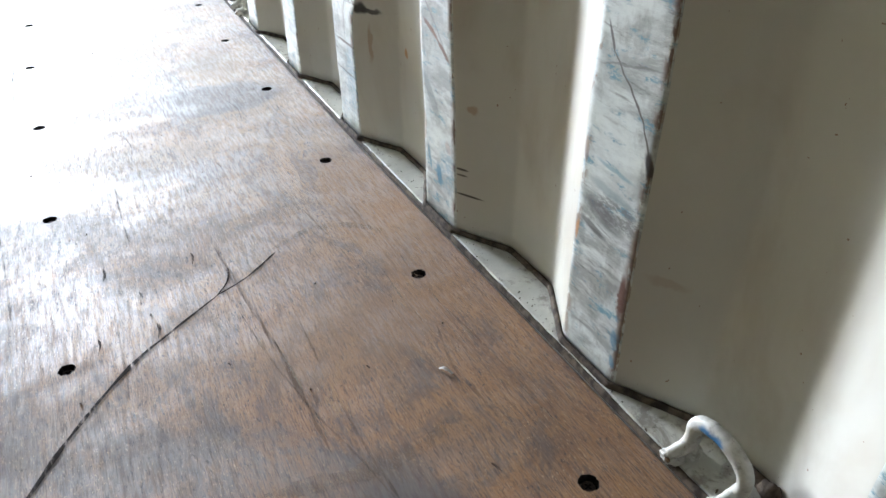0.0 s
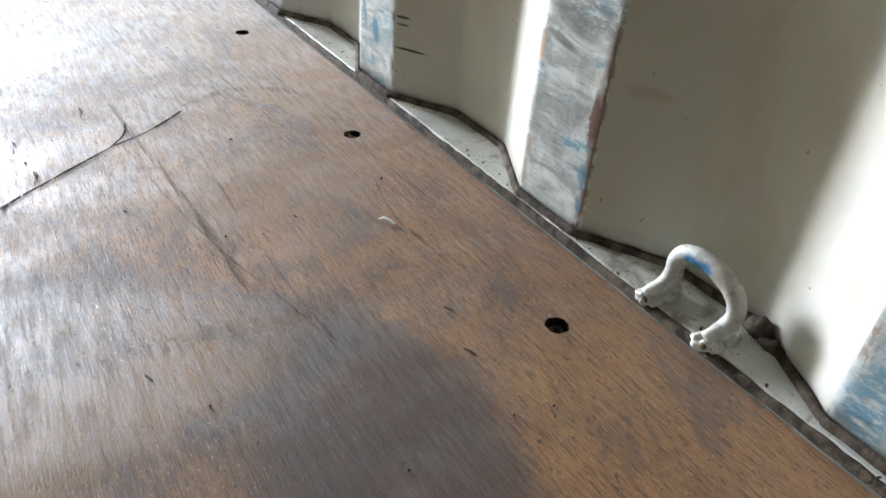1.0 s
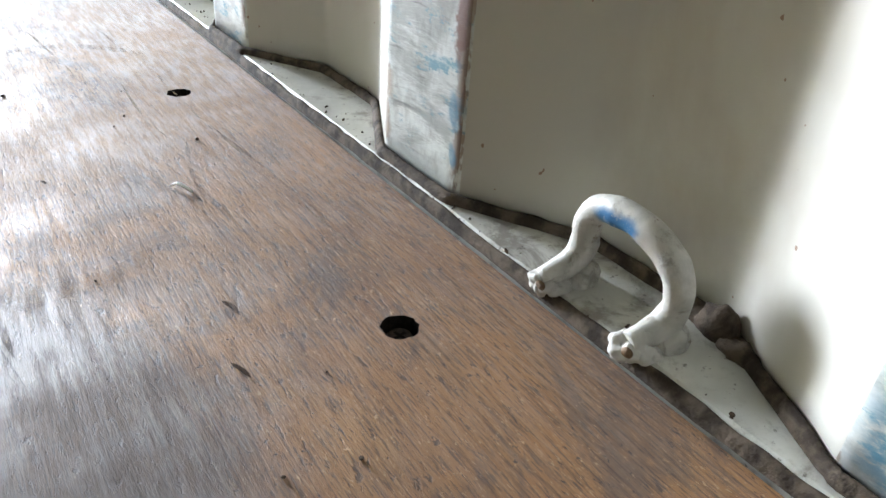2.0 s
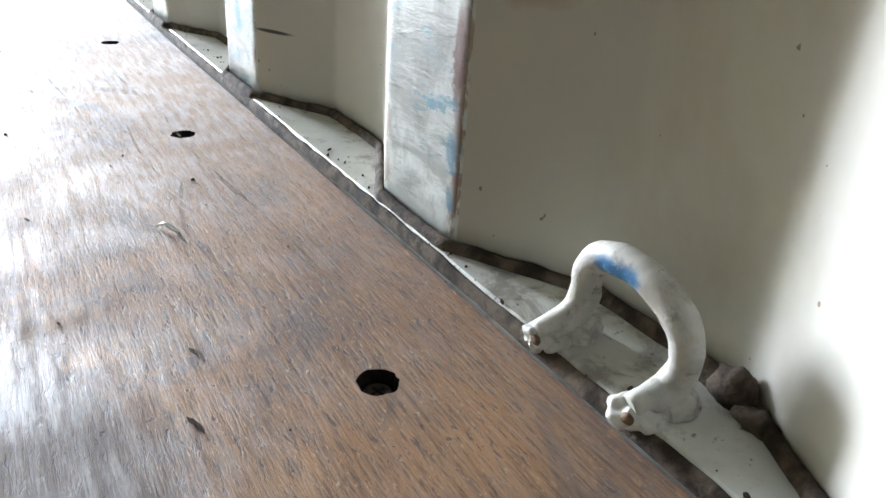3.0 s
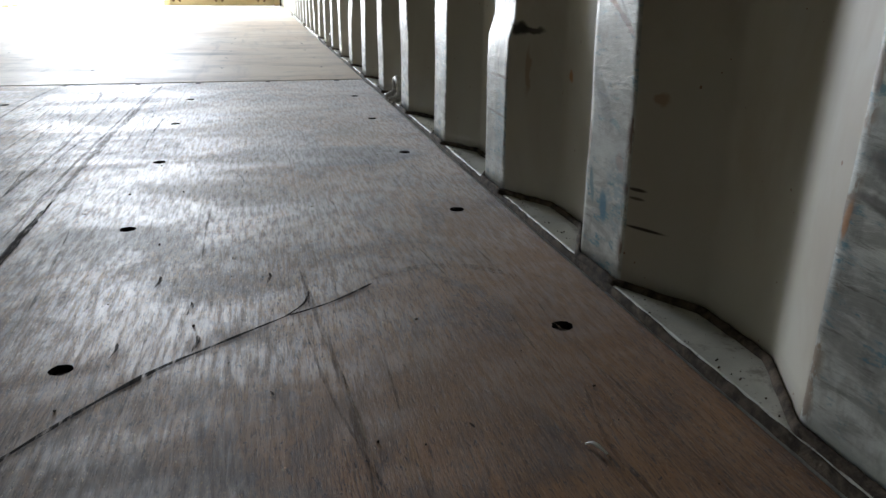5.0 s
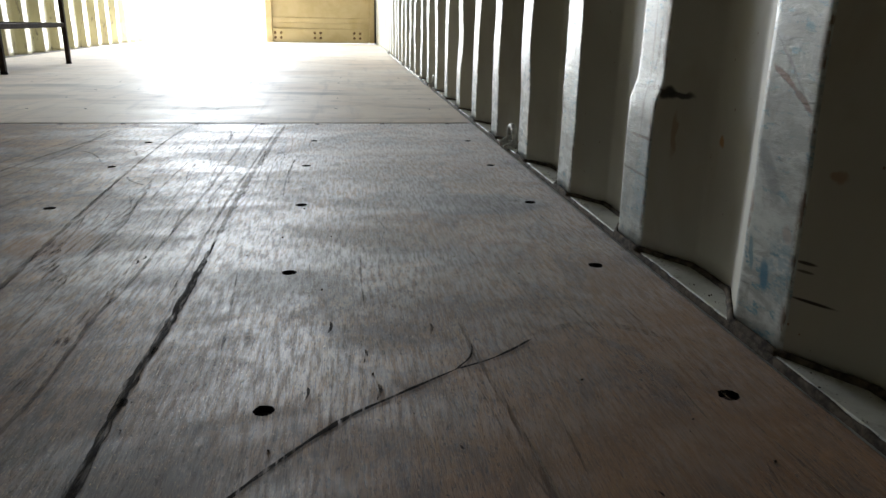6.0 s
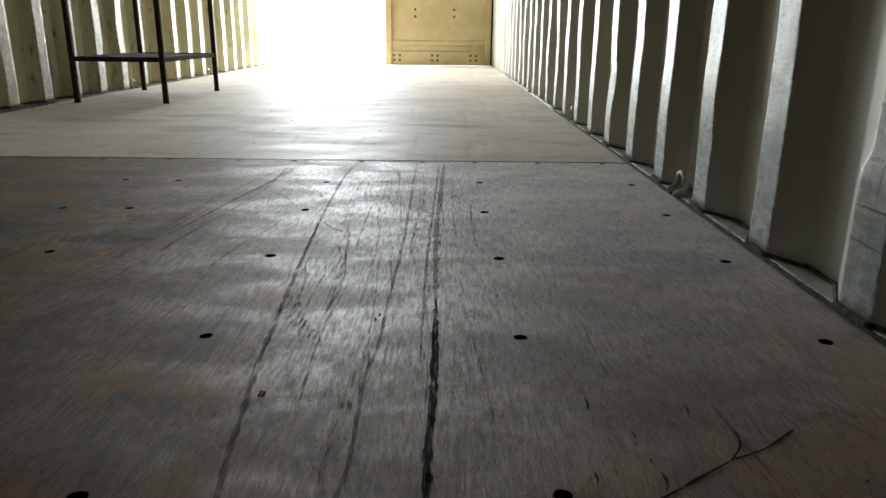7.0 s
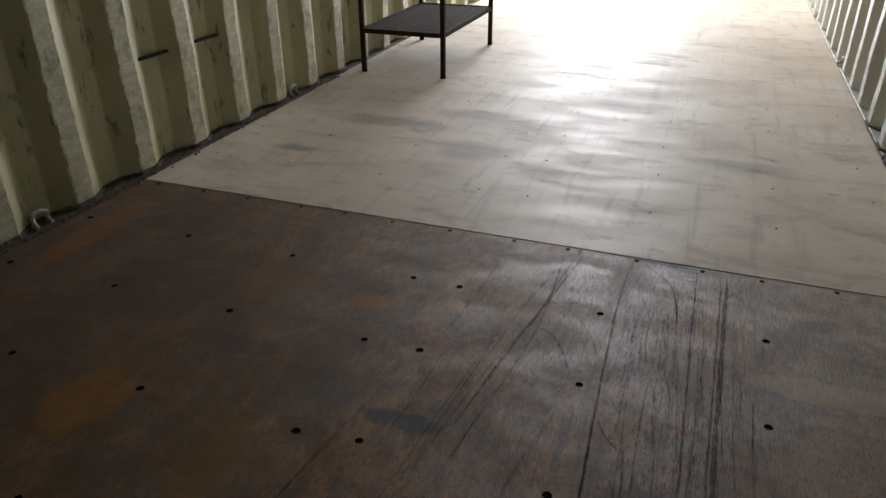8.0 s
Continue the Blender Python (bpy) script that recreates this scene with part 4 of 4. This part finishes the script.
for x, y, w in ((-0.474, 0.30, 0.007), (-0.472, 0.385, 0.006), (-0.545, 0.615, 0.005), (-0.541, 0.632, 0.005), (-0.635, 0.43, 0.006)):
    streak([(x, y - 0.007), (x + 0.002, y), (x - 0.001, y + 0.007)], w, MARK, seed=int(1000 * y), ragged=0.6)
rub = random.Random(12)
for k in range(46):
    x, y = rub.uniform(-0.66, -0.40), rub.uniform(0.35, 1.35)
    n = rub.uniform(0.10, 0.42)
    streak([(x, y), (x + rub.uniform(-0.012, 0.004), y + n / 2), (x + rub.uniform(-0.02, 0.004), y + n)], rub.uniform(0.0012, 0.0040), FAINT, seed=30 + k)
for k in range(16):
    x, y = rub.uniform(-1.15, -0.7), rub.uniform(0.5, 1.3)
    n = rub.uniform(0.2, 0.5)
    streak([(x, y), (x + 0.02, y + n / 2), (x + rub.uniform(0.02, 0.06), y + n)], rub.uniform(0.0015, 0.0045), FAINT, seed=90 + k)
for k in range(22):
    x, y = rub.uniform(-0.42, -0.02), rub.uniform(-0.1, 1.5)
    n = rub.uniform(0.03, 0.16)
    streak([(x, y), (x + rub.uniform(-0.006, 0.006), y + n / 2), (x + rub.uniform(-0.012, 0.012), y + n)], rub.uniform(0.001, 0.0028), FAINT, seed=120 + k)
streak([(-0.215, 0.30), (-0.205, 0.21), (-0.190, 0.13), (-0.172, 0.06), (-0.16, 0.0)], 0.0018, FAINT, seed=150)
streak([(-0.060, 0.30), (-0.062, 0.24), (-0.058, 0.19)], 0.0016, PALE_LINE, seed=151)
streak([(-0.033, 0.345), (-0.031, 0.208), (-0.024, 0.132), (-0.019, 0.054), (-0.011, -0.01)], 0.0016, PALE_LINE, seed=152)
streak([(-0.029, 0.200), (-0.022, 0.130), (-0.017, 0.060)], 0.0018, FAINT, seed=155)
streak([(-0.250, 0.067), (-0.200, 0.058), (-0.160, 0.054), (-0.120, 0.058), (-0.088, 0.073)], 0.0150, PALE_BAND, seed=156, label="pale water mark")
streak([(-0.155, 0.385), (-0.102, 0.405), (-0.060, 0.392), (-0.028, 0.362)], 0.0100, PALE_BAND, seed=157)
streak([(-0.212, 0.42), (-0.206, 0.334), (-0.198, 0.242), (-0.194, 0.157), (-0.192, 0.08)], 0.0040, FAINT, seed=158)
streak([(-0.196, 0.24), (-0.191, 0.157), (-0.189, 0.09)], 0.0020, PALE_LINE, seed=159)
streak([(-0.10, 0.46), (-0.092, 0.40), (-0.085, 0.33)], 0.0014, PALE_LINE, seed=153)
for x, y in ((-0.300, 0.36), (-0.292, 0.30), (-0.345, 0.30), (-0.240, 0.41), (-0.33, 0.42)):
    streak([(x, y - 0.014), (x + 0.003, y), (x + 0.002, y + 0.010)], 0.0026, MARK, seed=int(900 * y), ragged=0.7)
# small gouges in the wood
for x, y, s in ((-0.083, 0.012, 0.0038), (-0.093, -0.027, 0.0040), (-0.266, 0.040, 0.0030), (-0.24, 0.22, 0.002), (-0.13, 0.16, 0.002)):
    streak([(x - s * 0.6, y + 1.4 * s), (x, y), (x + s * 0.3, y - 1.4 * s)], 0.55 * s, MARK, "gouge", 0.0007, int(x * 900), 0.8, True, "small dark gouge in the wood")


# ---- lashing rings ----
def lashing_ring():
    """A round bar bent to a leaning hoop, its ends turned out and welded to the rail."""
    ring = empty("lashing_ring", "white-painted steel lashing ring with blue scuff welded to the wall rail", "lashing ring", group="lashing rings along the walls", at=(0.050, -0.074, 0.009))
    path = [
        (-0.0175, 0.0285, 0.0040), (-0.0135, 0.0270, 0.0062), (-0.0070, 0.0255, 0.0090), (-0.0020, 0.0245, 0.0135), (0.0000, 0.0240, 0.0200), (0.0000, 0.0245, 0.0270),
        (0.0000, 0.0225, 0.0345), (0.0000, 0.0160, 0.0395), (0.0000, 0.0060, 0.0415), (0.0000, -0.0035, 0.0410), (0.0000, -0.0140, 0.0375), (0.0000, -0.0225, 0.0315),
        (0.0005, -0.0257, 0.0230), (0.0010, -0.0252, 0.0150), (-0.0020, -0.0238, 0.0085), (-0.0100, -0.0225, 0.0055), (-0.0175, -0.0215, 0.0040),
    ]
    pts = curve_points(path, 0.0025)
    radii = [0.0061 + 0.0008 * noise.noise(Vector(p) * 130) for p in pts]
    for n in range(5):
        radii[n] *= 0.70 + 0.06 * n
        radii[-1 - n] *= 0.70 + 0.06 * n
    part("bar", tube(bmesh.new(), pts, radii, 18, Vector((1, 0, 0.02))), RING, ring, "bent round bar with thick chipped paint")

    def lump(name, at, size, rough, mat, label):
        bm = bmesh.new()
        bmesh.ops.create_icosphere(bm, subdivisions=4, radius=1, matrix=Matrix.LocRotScale(at, None, size))
        for v in bm.verts:
            v.co += v.normal * rough * (noise.noise(v.co * 210) + 0.25 * noise.noise(v.co * 520))
        for f in bm.faces:
            f.smooth = True
        part(name, bm, mat, ring, label)

    for s, y in ((1, 0.0285), (-1, -0.0215)):
        lump("weld", (-0.0165, y, 0.0015), (0.0058, 0.0062, 0.0052), 0.0030, RING, "lumpy painted weld")
        lump("weld", (-0.0110, y - 0.005, 0.0000), (0.0070, 0.0050, 0.0038), 0.0022, RING, "lumpy painted weld")
        lump("weld", (0.0010, y - 0.005, 0.0020), (0.0085, 0.0072, 0.0085), 0.0016, RING, "lumpy painted weld")
        lump("weld", (-0.0205, y - 0.003, 0.0030), (0.0018, 0.0026, 0.0020), 0.0010, RUSTY, "rusty bare weld end")
    return ring


first_ring = lashing_ring()
for k in range(1, 5):
    tagged(copy_thing(first_ring, pose(0.042, -0.070 + 5 * PITCH * k, 0.009)), "white-painted steel lashing ring welded to the wall rail")
for k in range(4):
    tagged(copy_thing(first_ring, pose(LEFT_X - 0.013, 1.345 + 5 * PITCH * k, 0.009, 0, 0, 180)), "dusty steel lashing ring on the grimy wall rail")


# dark caked dirt in the corner of the recess behind the ring
bm = bmesh.new()
for x, y, z, sx, sy, sz in ((0.074, -0.106, 0.012, 0.006, 0.011, 0.011), (0.076, -0.092, 0.010, 0.005, 0.012, 0.006), (0.070, -0.120, 0.010, 0.005, 0.010, 0.005)):
    made = bmesh.ops.create_icosphere(bm, subdivisions=3, radius=1, matrix=Matrix.LocRotScale((x, y, z), None, (sx, sy, sz)))["verts"]
    for v in made:
        v.co += 0.003 * noise.noise(v.co * 220) * (v.co - Vector((x, y, z))).normalized()
for f in bm.faces:
    f.smooth = True
tagged(part("dirt_clump", bm, SEAL, None, "dark caked dirt in the wall recess behind the ring"), category="dirt", kind="stuff")


# ---- the rack by the far wall ----
def rack():
    x0, x1, y0, y1, z = -2.195, -1.778, 3.235, 4.010, 0.205
    thing = empty("metal_rack", "dark brown metal rack with one low shelf on the floor", "rack", at=((x0 + x1) / 2, (y0 + y1) / 2, 0.0013))
    shift = Vector((0, 0, 0.0013 - 0.0008)) - thing.location

    def piece(name, bm, label=""):
        bmesh.ops.translate(bm, vec=shift, verts=bm.verts)
        return part(name, bm, RACK, thing, label)

    for x in (x0, x1):
        for y in (y0, y1):
            bm = box(bmesh.new(), x - 0.011, x + 0.011, y - 0.011, y + 0.011, 0.012, 0.78, 0.003)
            post = piece("post", bm)
            bm = bmesh.new()
            bmesh.ops.create_cone(bm, cap_ends=True, segments=12, radius1=0.015, radius2=0.013, depth=0.014, matrix=pose(x, y, 0.0078))
            bmesh.ops.translate(bm, vec=shift, verts=bm.verts)
            part("foot", bm, BLACK, post, "black rubber foot")
    for x in (x0, x1):
        piece("side_rail", box(bmesh.new(), x - 0.008, x + 0.008, y0 + 0.0115, y1 - 0.0115, z - 0.016, z + 0.006, 0.002))
    for y in (y0, y1):
        piece("end_rail", box(bmesh.new(), x0 + 0.0115, x1 - 0.0115, y - 0.008, y + 0.008, z - 0.016, z + 0.006, 0.002))
    n = 20
    for k in range(n):
        x = x0 + 0.02 + (x1 - x0 - 0.04) * k / (n - 1)
        piece("slat", box(bmesh.new(), x - 0.0075, x + 0.0075, y0 + 0.0085, y1 - 0.0085, z - 0.004, z + 0.002))
    return thing


rack()


# ---- lashing bars in the recesses of the wall ----
for k in (2, 3):
    y = LEFT_Y + PITCH * k + 0.088
    bm = tube(bmesh.new(), [(LEFT_X - 0.022, y - 0.010, 0.362), (LEFT_X - 0.022, y + 0.06, 0.360), (LEFT_X - 0.022, y + PITCH - CREST + 0.014, 0.358)], 0.0060, 8)
    tagged(part("lashing_bar", bm, RACK, None, "dark rusty lashing bar across a wall recess"), category="lashing bar", group="lashing bars in the wall")

# ---- small loose things ----
bm = bmesh.new()
pts = [(-0.0745, 0.1285, 0.0016), (-0.072, 0.126, 0.0036), (-0.069, 0.122, 0.0028), (-0.066, 0.118, 0.0008)]
rows = []
for n, p in enumerate(curve_points(pts, 0.0015)):
    w = 0.0014 * (1 - abs(n / 7 - 0.5))
    rows.append([bm.verts.new(p + Vector((0.8, 0.6, 0.3 * s)) * s * w) for s in (-1, 0, 1)])
for r0, r1 in zip(rows, rows[1:]):
    for k in range(2):
        bm.faces.new((r0[k], r1[k], r1[k + 1], r0[k + 1]))
flake = part("paint_flake", bm, FLAKE, None, "small curled white paint flake on the plywood")
flake.modifiers.new("thickness", "SOLIDIFY").thickness = 0.0008
flake.location.z = -0.0004
tagged(flake, category="paint flake")

bm = bmesh.new()
for k in range(170):
    if k < 110:
        y = rub.uniform(-0.25, 1.6)
        x, z = 0.034 + abs(rub.gauss(0, 0.007)), 0.0092
    else:
        x, y, z = rub.uniform(-0.5, 0.0), rub.uniform(-0.15, 1.2), 0.0002
    s = rub.uniform(0.0004, 0.0011)
    bmesh.ops.create_icosphere(bm, subdivisions=1, radius=s, matrix=Matrix.LocRotScale((x, y, z + s * 0.4), Euler((rub.random() * 3, rub.random() * 3, 0)), (1, rub.uniform(0.6, 1.8), 0.7)))
for k in range(160):
    y = rub.uniform(0.7, 3.2)
    x, s = LEFT_X + 0.004 + abs(rub.gauss(0, 0.012)), rub.uniform(0.0012, 0.005)
    bmesh.ops.create_icosphere(bm, subdivisions=1, radius=s, matrix=Matrix.LocRotScale((x, y, (0.0015 if y > SEAM_Y else 0.0003) + s * 0.3), Euler((rub.random() * 3, rub.random() * 3, 0)), (1, rub.uniform(0.8, 2.5), 0.6)))
tagged(part("dirt_crumbs", bm, CRUMB, None, "dark dirt crumbs on rail and floor"), category="dirt", kind="stuff")
